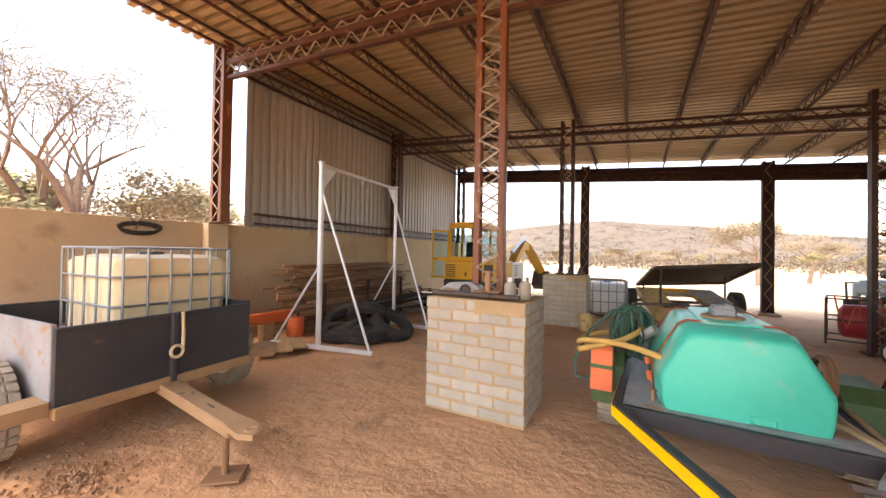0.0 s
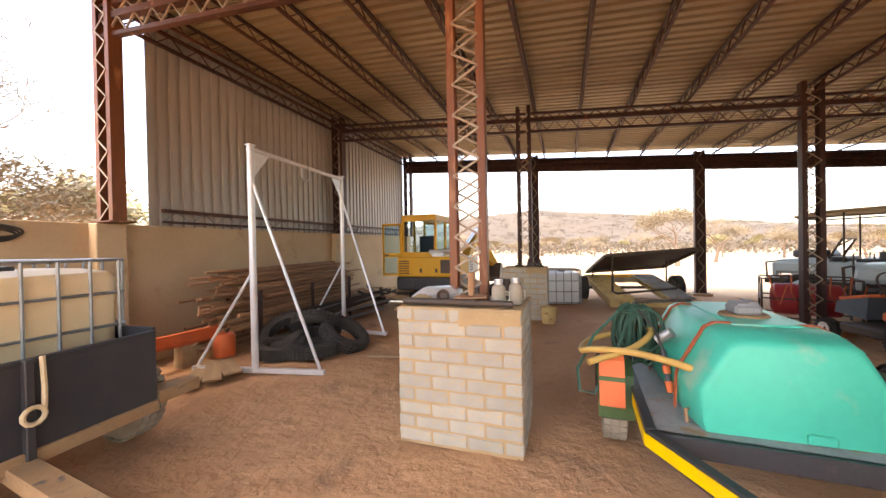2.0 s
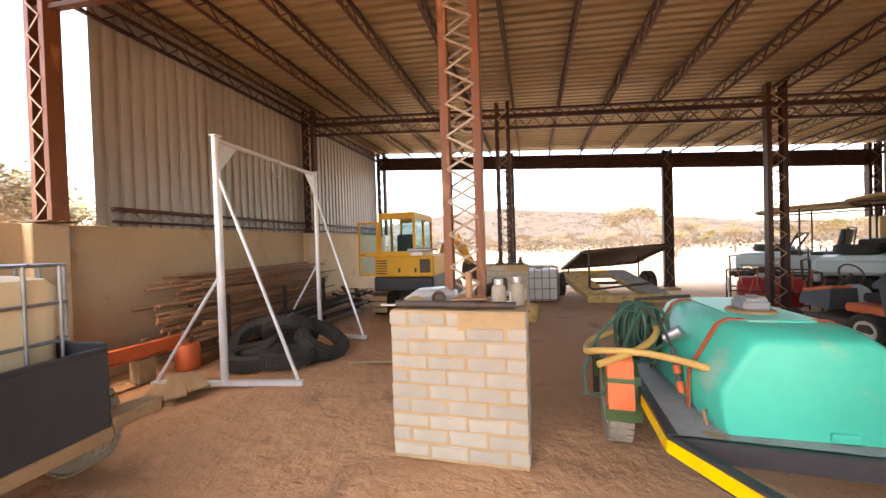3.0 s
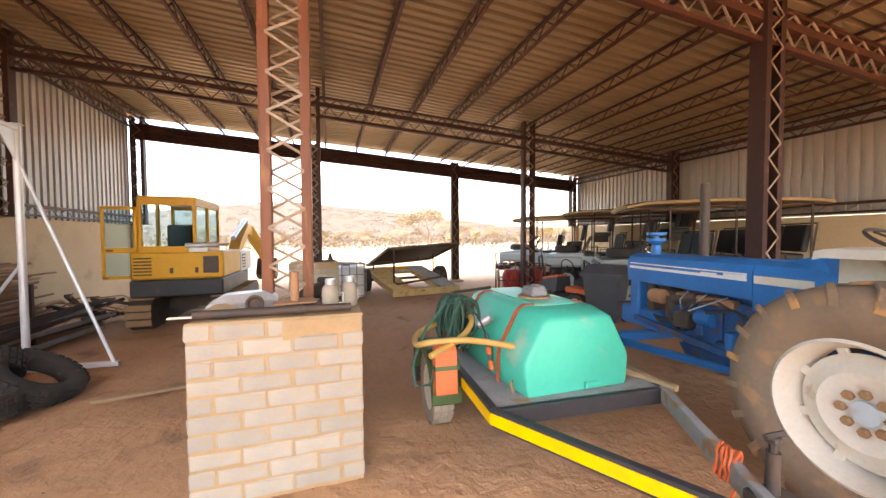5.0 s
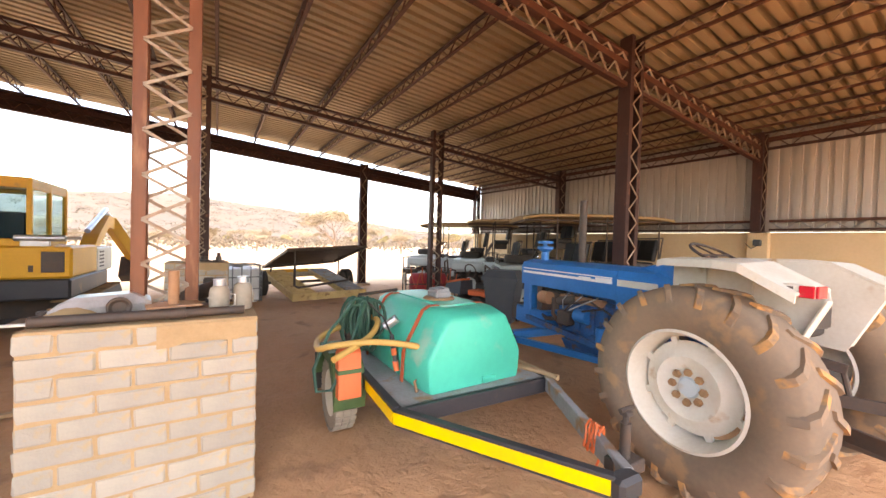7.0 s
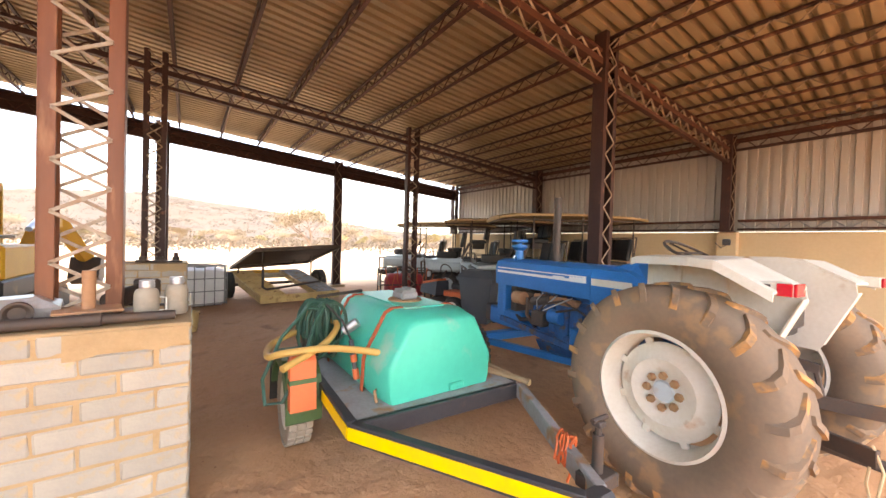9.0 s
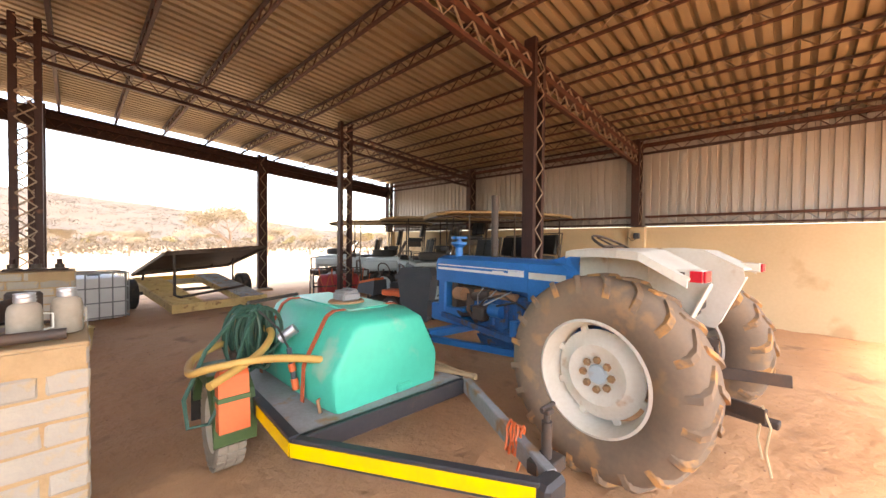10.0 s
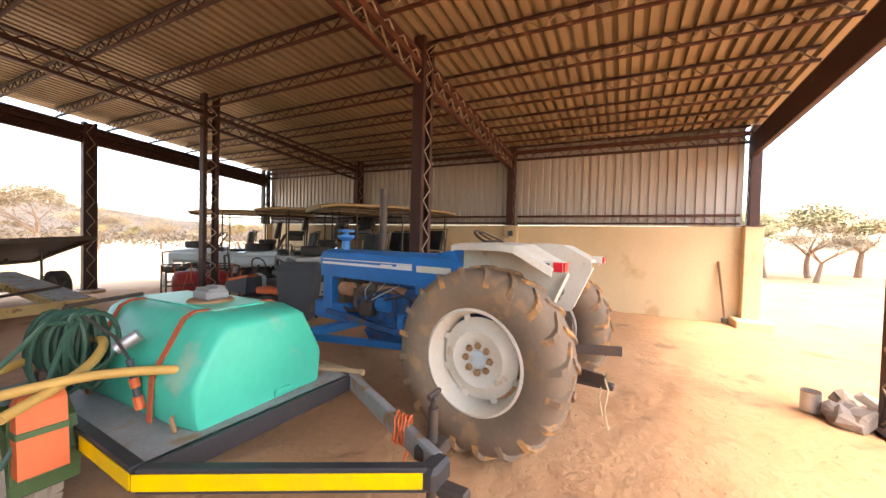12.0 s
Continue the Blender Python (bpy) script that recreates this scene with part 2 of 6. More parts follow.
# ---- mesh helpers ----
class B:
    """Collects vertices and faces of one part."""

    def __init__(self):
        self.v, self.f = [], []

    def add(self, verts, faces):
        k = len(self.v)
        self.v += [tuple(p) for p in verts]
        self.f += [tuple(i + k for i in q) for q in faces]
        return self

    def box(self, c, s, rot=None, ch=0.006):
        h = [x / 2 for x in s]
        ch = min(ch, min(h) * 0.45)
        ids, verts = {}, []
        for sx in (-1, 1):
            for sy in (-1, 1):
                for sz in (-1, 1):
                    for ax in range(3):
                        sg = (sx, sy, sz)
                        p = Vector([sg[i] * (h[i] if i == ax else h[i] - ch) for i in range(3)])
                        if rot:
                            p = rot @ p
                        ids[sg, ax] = len(verts)
                        verts.append(p + Vector(c))
        faces = []
        for ax in range(3):
            u, w = (ax + 1) % 3, (ax + 2) % 3
            for s1 in (-1, 1):
                q = []
                for a, b in ((-1, -1), (1, -1), (1, 1), (-1, 1)):
                    sg = [0, 0, 0]
                    sg[ax], sg[u], sg[w] = s1, a, b
                    q.append(ids[tuple(sg), ax])
                faces.append(q if s1 > 0 else q[::-1])
            for a in (-1, 1):
                for b in (-1, 1):
                    e = [0, 0, 0]
                    e[u], e[w] = a, b
                    lo, hi = list(e), list(e)
                    lo[ax], hi[ax] = -1, 1
                    lo, hi = tuple(lo), tuple(hi)
                    q = [ids[lo, u], ids[hi, u], ids[hi, w], ids[lo, w]]
                    faces.append(q if a * b > 0 else q[::-1])
        for sg in [(x, y, z) for x in (-1, 1) for y in (-1, 1) for z in (-1, 1)]:
            q = [ids[sg, 0], ids[sg, 1], ids[sg, 2]]
            faces.append(q if sg[0] * sg[1] * sg[2] > 0 else q[::-1])
        return self.add(verts, faces)

    def beam(self, p, q, w, h, up=(0, 0, 1), ch=0.003):
        p, q = Vector(p), Vector(q)
        d = q - p
        y = d.normalized()
        x = y.cross(Vector(up))
        if x.length < 1e-4:
            x = y.cross(Vector((1, 0, 0)))
        x.normalize()
        z = x.cross(y)
        return self.box((p + q) / 2, (w, d.length, h), Matrix((x, y, z)).transposed(), ch)

    def path(self, pts, r, n=8, closed=False, cap=True):
        pts = [Vector(p) for p in pts]
        m = len(pts)
        verts, faces, prev = [], [], None
        for i, p in enumerate(pts):
            a = pts[(i - 1) % m] if (closed or i) else p
            b = pts[(i + 1) % m] if (closed or i < m - 1) else p
            t = (b - a).normalized()
            if prev is None:
                prev = t.orthogonal().normalized()
            x = (prev - t * prev.dot(t))
            x = x.normalized() if x.length > 1e-5 else t.orthogonal().normalized()
            prev = x
            y = t.cross(x)
            rr = r[i] if isinstance(r, (list, tuple)) else r
            verts += [p + (x * math.cos(2 * math.pi * k / n) + y * math.sin(2 * math.pi * k / n)) * rr for k in range(n)]
        for i in range(m if closed else m - 1):
            j = (i + 1) % m
            faces += [(i * n + k, i * n + (k + 1) % n, j * n + (k + 1) % n, j * n + k) for k in range(n)]
        if cap and not closed:
            faces += [tuple(range(n))[::-1], tuple((m - 1) * n + k for k in range(n))]
        return self.add(verts, faces)

    def tube(self, p, q, r, n=8):
        return self.path([p, q], r, n)

    def lathe(self, profile, c=(0, 0, 0), axis="z", n=32, closed=False):
        """profile: (radius, along) rows."""
        verts, faces, m = [], [], len(profile)
        for k in range(n):
            a = 2 * math.pi * k / n
            for r, h in profile:
                u, w = r * math.cos(a), r * math.sin(a)
                p = {"z": (u, w, h), "x": (h, u, w), "y": (w, h, u)}[axis]
                verts.append(Vector(p) + Vector(c))
        for k in range(n):
            j = (k + 1) % n
            for i in range(m if closed else m - 1):
                i2 = (i + 1) % m
                faces.append((k * m + i, j * m + i, j * m + i2, k * m + i2))
        return self.add(verts, faces)

    def prism(self, outline, a, b, axis="y"):
        """outline: rows in the plane across axis, drawn out from a to b."""
        m = len(outline)
        put = {"x": lambda u, w, h: (h, u, w), "y": lambda u, w, h: (u, h, w), "z": lambda u, w, h: (u, w, h)}[axis]
        verts = [put(u, w, a) for u, w in outline] + [put(u, w, b) for u, w in outline]
        faces = [(i, (i + 1) % m, m + (i + 1) % m, m + i) for i in range(m)] + [tuple(range(m))[::-1], tuple(range(m, 2 * m))]
        return self.add(verts, faces)

    def loft(self, rings, cap=True):
        m = len(rings[0])
        faces = []
        for i in range(len(rings) - 1):
            faces += [(i * m + k, i * m + (k + 1) % m, (i + 1) * m + (k + 1) % m, (i + 1) * m + k) for k in range(m)]
        if cap:
            e = (len(rings) - 1) * m
            faces += [tuple(range(m))[::-1], tuple(e + k for k in range(m))]
        return self.add([p for r in rings for p in r], faces)

    def mesh(self, name, mat, smooth=False):
        me = bpy.data.meshes.new(name)
        me.from_pydata(self.v, [], self.f)
        bm = bmesh.new()
        bm.from_mesh(me)
        bmesh.ops.recalc_face_normals(bm, faces=bm.faces)
        bm.to_mesh(me)
        bm.free()
        me.materials.append(mat)
        if smooth:
            me.polygons.foreach_set("use_smooth", [True] * len(me.polygons))
            me.set_sharp_from_angle(angle=radians(38))
        return me


def part(name, b, mat, parent=None, label="", smooth=True):
    ob = new(name, b.mesh(name, mat, smooth))
    if parent:
        ob.parent = parent
    if label:
        ob["label"] = label
    return ob


def thing(name, m, label, category, group="", kind=""):
    ob = new(name)
    ob.empty_display_size = 0.1
    ob.matrix_world = m
    return tagged(ob, label, category, group, kind)


def structure(name, b, mat, label, category, smooth=False):
    return tagged(part(name, b, mat, None, "", smooth), label, category, "", "structure")


def zigzag(b, p, q, across, pitch, w=0.022, t=0.01, phase=0, round_bar=False):
    """Lacing bars between two chords: from p to q, the far chord lying at +across."""
    p, q, across = Vector(p), Vector(q), Vector(across)
    n = max(2, round((q - p).length / pitch))
    pts = [p + (q - p) * i / n + (across if (i + phase) % 2 else Vector()) for i in range(n + 1)]
    if round_bar:
        b.path(pts, w * 0.62, 5)
        return
    for a, c in zip(pts, pts[1:]):
        b.beam(a, c, w, t, up=across.cross(q - p), ch=0.001)


# ---- the shed ----
XL, XR, Y0, Y1, Y2, Y3 = -7.36, 7.26, 2.45, 7.28, 12.28, 16.67
WALL_H, SLOPE = 1.97, -0.0685


def roof_z(x):
    return 5.02 + SLOPE * (x - XL)


# ground: one sheet out to the horizon, finer under the shed
def ground():
    def axis(lo, hi, step, far):
        near = list(np.arange(lo, hi + 1e-6, step))
        out, d, p = [], step, hi
        while p < far:
            d *= 1.35
            p += d
            out.append(p)
        low, d, p = [], step, lo
        while p > -far:
            d *= 1.35
            p -= d
            low.append(p)
        return low[::-1] + near + out
    xs, ys = axis(-7.5, 7.5, 0.08, 3000), axis(1.0, 17.5, 0.08, 3000)
    verts = []
    for y in ys:
        for x in xs:
            z = 0.0
            if -9 < x < 9 and -1 < y < 20:
                z = 0.022 * noise.noise((x * 0.8, y * 0.8, 0)) + 0.022 * noise.noise((x * 3.1, y * 3.1, 4)) + 0.016 * noise.noise((x * 7, y * 7, 2))
                z -= 0.016
            elif y > 25:
                z = -0.3 + 0.3 * noise.noise((x * 0.02, y * 0.02, 1))
            verts.append((x, y, z))
    w = len(xs)
    faces = [(j * w + i, j * w + i + 1, (j + 1) * w + i + 1, (j + 1) * w + i) for j in range(len(ys) - 1) for i in range(w - 1)]
    me = bpy.data.meshes.new("ground")
    me.from_pydata(verts, [], faces)
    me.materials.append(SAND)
    me.polygons.foreach_set("use_smooth", [True] * len(me.polygons))
    tagged(new("ground", me), "loose red-brown sand trodden with footprints and tyre tracks", "ground", "", "structure")


ground()

# masonry walls of the two sides
structure("wall_west", B().box((XL - 0.11, 7.0, WALL_H / 2 - 0.1), (0.22, 19.8, WALL_H + 0.2)), PLASTER, "tan plastered masonry side wall below the metal cladding", "wall")
structure("wall_east", B().box((XR + 0.11, (Y0 + Y3) / 2, WALL_H / 2 - 0.1), (0.22, Y3 - Y0 + 0.3, WALL_H + 0.2)), PLASTER_R, "cream plastered masonry side wall below the metal cladding", "wall")
for k, y in enumerate((Y1, Y2, Y3)):
    structure("pilaster_west_%d" % (k + 1), B().box((XL + 0.02, y, WALL_H / 2 - 0.1), (0.26, 0.34, WALL_H + 0.19), None, 0.012), PLASTER, "plastered pier under the steel column", "pier")
    structure("pilaster_east_%d" % (k + 1), B().box((XR - 0.02, y, WALL_H / 2 - 0.1), (0.26, 0.34, WALL_H + 0.19), None, 0.012), PLASTER_R, "plastered pier under the steel column", "pier")
structure("pilaster_east_4", B().box((XR - 0.04, Y0 - 0.1, WALL_H / 2 - 0.1), (0.36, 0.30, WALL_H + 0.2), None, 0.012).box((XR - 0.16, Y0 - 0.1, 0.03), (0.75, 0.6, 0.2), None, 0.02), PLASTER_R, "plastered end pier on a rough footing", "pier")


def ribbed(along0, along1, put, height0, height1, pitch=0.175, deep=0.036):
    """A ribbed sheet: put(s, depth, h) gives the place; ribs repeat along s."""
    prof, s = [], along0
    while s < along1:
        for ds, d in ((0.0, 0.0), (0.095, 0.0), (0.103, deep), (0.167, deep)):
            if s + ds <= along1:
                prof.append((s + ds, d))
        s += pitch
    b = B()
    verts = []
    for s, d in prof:
        verts += [put(s, d, 0), put(s, d, 1)]
    faces = [(2 * i, 2 * i + 2, 2 * i + 3, 2 * i + 1) for i in range(len(prof) - 1)]
    n = len(verts)
    back = [Vector(put(s, d + 0.004, h)) for s, d in prof for h in (0, 1)]
    b.add(verts, faces)
    b.add(back, [f[::-1] for f in faces])
    return b


def sheet_mesh(name, b, mat, label, category, kind="structure"):
    me = bpy.data.meshes.new(name)
    me.from_pydata(b.v, [], b.f)
    me.materials.append(mat)
    return tagged(new(name, me), label, category, "", kind)


sheet_mesh("cladding_west", ribbed(Y1 + 0.55, Y3, lambda s, d, h: (XL - 0.03 - d, s, (WALL_H - 0.02) if not h else roof_z(XL) + 0.07), 0, 1), ZINC, "grey ribbed galvanised wall cladding above the masonry", "cladding")
sheet_mesh("cladding_east", ribbed(Y0 + 0.05, Y3, lambda s, d, h: (XR + 0.03 + d, s, (WALL_H + 0.01) if not h else roof_z(XR) + 0.07), 0, 1), ZINC, "grey ribbed galvanised wall cladding above the masonry", "cladding")
sheet_mesh("ceiling", ribbed(Y0 - 0.35, Y3 + 0.35, lambda s, d, h: ((XL - 0.25, XR + 0.25)[h], s, roof_z((XL - 0.25, XR + 0.25)[h]) + d), 0, 1, 0.175, 0.10), ROOFZ, "pale ribbed metal roof sheeting seen from below", "roof")


def laced_column(m, height, sep=0.27, deep=0.14, leg=0.085, mat=RUST, plate=False, label="", pitch=0.17, legs_round=False):
    col = thing("lattice_column", m, label, "column", "lattice columns of the shed")
    for sx in (-1, 1):
        b = B()
        x = sx * sep / 2
        b.box((x, 0, height / 2), (0.012 if not legs_round else leg * 0.8, deep, height), None, 0.003)
        for sy in (-1, 1):
            b.box((x - sx * leg * 0.42, sy * (deep / 2 - 0.005), height / 2), (leg * 0.85, 0.01, height), None, 0.002)
        part("leg", b, mat, col, "", False)
    for sy in (-1, 1):
        b = B()
        if plate and sy > 0:
            b.box((0, sy * deep / 2 * 0.7, height / 2), (sep - 0.03, 0.008, height), None, 0.001)
            part("back_plate", b, mat, col, "", False)
            continue
        zigzag(b, (-sep / 2 + leg * 0.6, sy * (deep / 2 + 0.006), 0.03), (-sep / 2 + leg * 0.6, sy * (deep / 2 + 0.006), height - 0.03), (sep - leg * 1.2, 0, 0), pitch, 0.019, 0.008, phase=0 if sy < 0 else 1)
        part("lacing", b, LACING, col, "pale bare steel zigzag bars", False)
    part("base_plate", B().box((0, 0, 0.008), (sep + 0.14, deep + 0.14, 0.016), None, 0.003), mat, col, "", False)
    return col


XM, XC = -2.47, 2.46
PILLAR_H = 1.10
laced_column(pose(XM + 0.02, Y1, PILLAR_H + 0.012), roof_z(XM) - PILLAR_H - 0.1, 0.32, 0.09, 0.075, POLE, label="red-brown lattice column standing on a brick pillar", pitch=0.13)
laced_column(pose(XM, Y2, PILLAR_H + 0.012), roof_z(XM) - PILLAR_H - 0.1, 0.30, 0.14, mat=RUST_DARK, label="dark lattice column standing on a brick pillar")
laced_column(pose(XC, Y1, 0.0), roof_z(XC) + 0.0, 0.29, 0.17, mat=RUST_DARK, label="dark red-oxide lattice column rising from the sand")
laced_column(pose(XC, Y2, 0.0), roof_z(XC) + 0.0, 0.31, 0.14, mat=RUST_DARK, label="dark red-oxide lattice column rising from the sand")
laced_column(pose(XC - 0.1, Y0 + 0.1, 0.0), roof_z(XC) - 0.1, 0.29, 0.14, mat=RUST_DARK, label="dark red-oxide lattice column at the open front")
for x in (-2.58, 2.12):
    laced_column(pose(x, Y3, 0.06), roof_z(x) - 0.2, 0.26, 0.16, mat=RUST_DARK, plate=True, label="dark lattice column with a rusty footplate at the open back", pitch=0.24)
    structure("column_footing_" + ("west" if x < 0 else "east"), B().box((x, Y3, 0.02), (0.5, 0.45, 0.09), None, 0.012), PLASTER, "low concrete column footing", "footing")
for y in (Y1, Y2, Y3):
    # first west column: paler POLE colour stands in for daylight falling on its rust
    laced_column(pose(XL + 0.16, y, WALL_H + 0.003), roof_z(XL) - WALL_H - 0.06, 0.30, 0.16, mat=POLE if y == Y1 else RUST_DARK, label="lattice column on top of the side wall")
    laced_column(pose(XR - 0.16, y, WALL_H + 0.003), roof_z(XR) - WALL_H - 0.06, 0.28, 0.16, mat=RUST_DARK, label="lattice column on top of the side wall")
laced_column(pose(XR - 0.05, Y0 - 0.1, WALL_H + 0.008), roof_z(XR) - WALL_H - 0.06, 0.26, 0.16, mat=RUST_DARK, label="lattice column at the corner of the shed")


def truss(y, label, deep=0.5, x0=XL, x1=XR, plated=False):
    t = thing("roof_truss", pose(0, 0, 0), label, "roof truss", "trusses across the shed")
    for name, dz, w, h in (("top_chord", -0.25, 0.07, 0.045), ("middle_chord", -0.40, 0.10, 0.085), ("bottom_chord", -0.64, 0.08, 0.055)):
        part(name, B().beam((x0 + 0.06, y, roof_z(x0) + dz), (x1 - 0.06, y, roof_z(x1) + dz), w, h), RUST_DARK if y != Y1 else RUST, t, "", False)
    for name, dz, up, ph in (("upper_lacing", -0.385, 0.12, 0), ("lower_lacing", -0.62, 0.19, 1)):
        b = B()
        zigzag(b, (x0 + 0.1, y - 0.03, roof_z(x0) + dz), (x1 - 0.1, y - 0.03, roof_z(x1) + dz), (0, 0, up), 0.16, 0.024, 0.01, ph, True)
        part(name, b, LACING if y == Y1 else RUST, t, "pale bent bar lacing" if y == Y1 else "", False)
    if plated:
        part("web_plate", B().beam((x0 + 0.06, y + 0.05, roof_z(x0) - 0.46), (x1 - 0.06, y + 0.05, roof_z(x1) - 0.46), 0.012, 0.42), RUST_DARK, t, "", False)
    return t


truss(Y1, "red-oxide double lattice truss with pale zigzag lacing")
truss(Y2, "dark red-oxide lattice truss across the middle of the shed")
truss(Y3, "dark plated lattice beam over the open back", plated=True)
truss(Y0 - 0.05, "dark plated lattice beam over the open front", plated=True)


def purlin(x, ya, yb, first):
    z = roof_z(x)
    t = thing("roof_purlin", pose(x, 0, z), "slim red-oxide lattice purlin under the roof sheets", "purlin", "purlins under the roof")
    part("top_chord", B().box((0, (ya + yb) / 2, -0.03), (0.05, yb - ya, 0.035), None, 0.003), RUST_DARK, t, "", False)
    part("bottom_chord", B().box((0, (ya + yb) / 2, -0.205), (0.045, yb - ya, 0.035), None, 0.003), RUST, t, "", False)
    b = B()
    zigzag(b, (0, ya + 0.05, -0.20), (0, yb - 0.05, -0.20), (0, 0, 0.165), 0.2, 0.018, 0.01, 0, True)
    part("lacing", b, LACING if first else RUST, t, "", False)
    return t


front = purlin(-6.96, Y0, Y1, True)
back = purlin(-6.96, Y1 + 0.01, Y3 + 0.05, False)
for i in range(1, 16):
    x = -6.96 + 0.945 * i
    copy_thing(front, pose(x, 0, roof_z(x)))
    copy_thing(back, pose(x, 0, roof_z(x)))


def girt(x, ya, yb, side):
    t = thing("wall_girt", pose(x, 0, 0), "rusty lattice rail along the foot of the cladding", "girt", "wall girts")
    z = WALL_H + 0.06
    part("lower_rail", B().box((0, (ya + yb) / 2, z), (0.05, yb - ya, 0.035), None, 0.003), RUST_DARK, t, "", False)
    part("upper_rail", B().box((0, (ya + yb) / 2, z + 0.17), (0.06, yb - ya, 0.05), None, 0.003), RUST, t, "", False)
    b = B()
    zigzag(b, (0, ya, z), (0, yb, z), (0, 0, 0.17), 0.22, 0.02, 0.01, 0, True)
    part("lacing", b, CAGE, t, "", False)


for a, c in ((Y1 + 0.7, Y2 - 0.15), (Y2 + 0.15, Y3 - 0.15)):
    girt(XL + 0.03, a, c, 1)
for a, c in ((Y0 + 0.1, Y1 - 0.15), (Y1 + 0.15, Y2 - 0.15), (Y2 + 0.15, Y3 - 0.15)):
    girt(XR - 0.03, a, c, -1)
for x, a, c in ((XL + 0.05, Y1 + 0.2, Y3 - 0.1), (XR - 0.05, Y0, Y3 - 0.1)):
    t = thing("eaves_girt", pose(x, 0, roof_z(x) - 0.26), "red-oxide lattice rail at the head of the cladding", "girt", "wall girts")
    part("upper_rail", B().box((0, (a + c) / 2, 0.1), (0.05, c - a, 0.05), None, 0.003), RUST, t, "", False)
    part("lower_rail", B().box((0, (a + c) / 2, -0.1), (0.05, c - a, 0.05), None, 0.003), RUST_DARK, t, "", False)
    b = B()
    zigzag(b, (0, a, -0.1), (0, c, -0.1), (0, 0, 0.2), 0.22, 0.02, 0.01, 0, True)
    part("lacing", b, RUST, t, "", False)


# ---- brick pillars ----
def brick_pillar(x0, x1, y0, y1, courses, label):
    rnd = random.Random(int(x0 * 10 + y0 * 100))
    pitch = 0.11
    h = courses * pitch
    cx, cy = (x0 + x1) / 2, (y0 + y1) / 2
    pil = thing("brick_pillar", pose(cx, cy, 0), label, "pillar", "brick pillars under the columns")
    part("mortar_core", B().box((0, 0, h / 2 - 0.02), (x1 - x0 - 0.016, y1 - y0 - 0.016, h + 0.0), None, 0.004), MORTAR, pil, "", False)
    meshes = {}

    def brick(c, along, length):
        key = (along, round(length, 2), rnd.randrange(3))
        if key not in meshes:
            s = (length, 0.1, pitch - 0.014) if along == "x" else (0.1, length, pitch - 0.014)
            b = B().box((0, 0, 0), s, None, 0.009)
            b.v = [tuple(k + rnd.uniform(-0.0045, 0.0045) for k in p) for p in b.v]
            meshes[key] = b.mesh("brick", BRICK)
        ob = new("brick", meshes[key])
        ob.parent = pil
        ob.location = (c[0] + rnd.uniform(-0.003, 0.003), c[1] + rnd.uniform(-0.003, 0.003), c[2])
        ob.rotation_euler = (0, rnd.uniform(-0.006, 0.006) if along == "x" else 0, rnd.uniform(-0.012, 0.012))

    hx, hy = (x1 - x0) / 2, (y1 - y0) / 2
    for k in range(courses):
        z = (k + 0.5) * pitch
        for along, half, off in (("x", hx, hy), ("y", hy, hx)):
            for side in (-1, 1):
                n = 2 * half / 0.291
                s = -half + (0 if (k % 2) == (along == "y") else -0.1455)
                if along == "y":
                    s += 0.1
                end = half - (0.1 if along == "y" else 0)
                lo = -half + (0.1 if along == "y" else 0)
                while s < end - 0.03:
                    a, c = max(s, lo), min(s + 0.291, end)
                    if c - a > 0.05:
                        mid, ln = (a + c) / 2, c - a - 0.013
                        d = side * (off - 0.05)
                        brick((mid, d, z) if along == "x" else (d, mid, z), along, ln)
                    s += 0.291
    b = B()
    b.box((0, 0, h - 0.012), (x1 - x0 - 0.006, y1 - y0 - 0.006, 0.03), None, 0.012)
    part("mortar_cap", b, MORTAR, pil, "smeared mortar cap", False)
    for xa, xb, za in ((0.02, hx - 0.015, h - 0.12),):
        low = [(xa + (xb - xa) * i / 9, za + rnd.uniform(-0.02, 0.025)) for i in range(10)]
        top = [(x, h - 0.012) for x, _ in low[::-1]]
        part("mortar_smear", B().prism(low + top, -hy - 0.008, -hy + 0.02, "y"), MORTAR, pil, "mortar smeared over the bricks", False)
    return pil


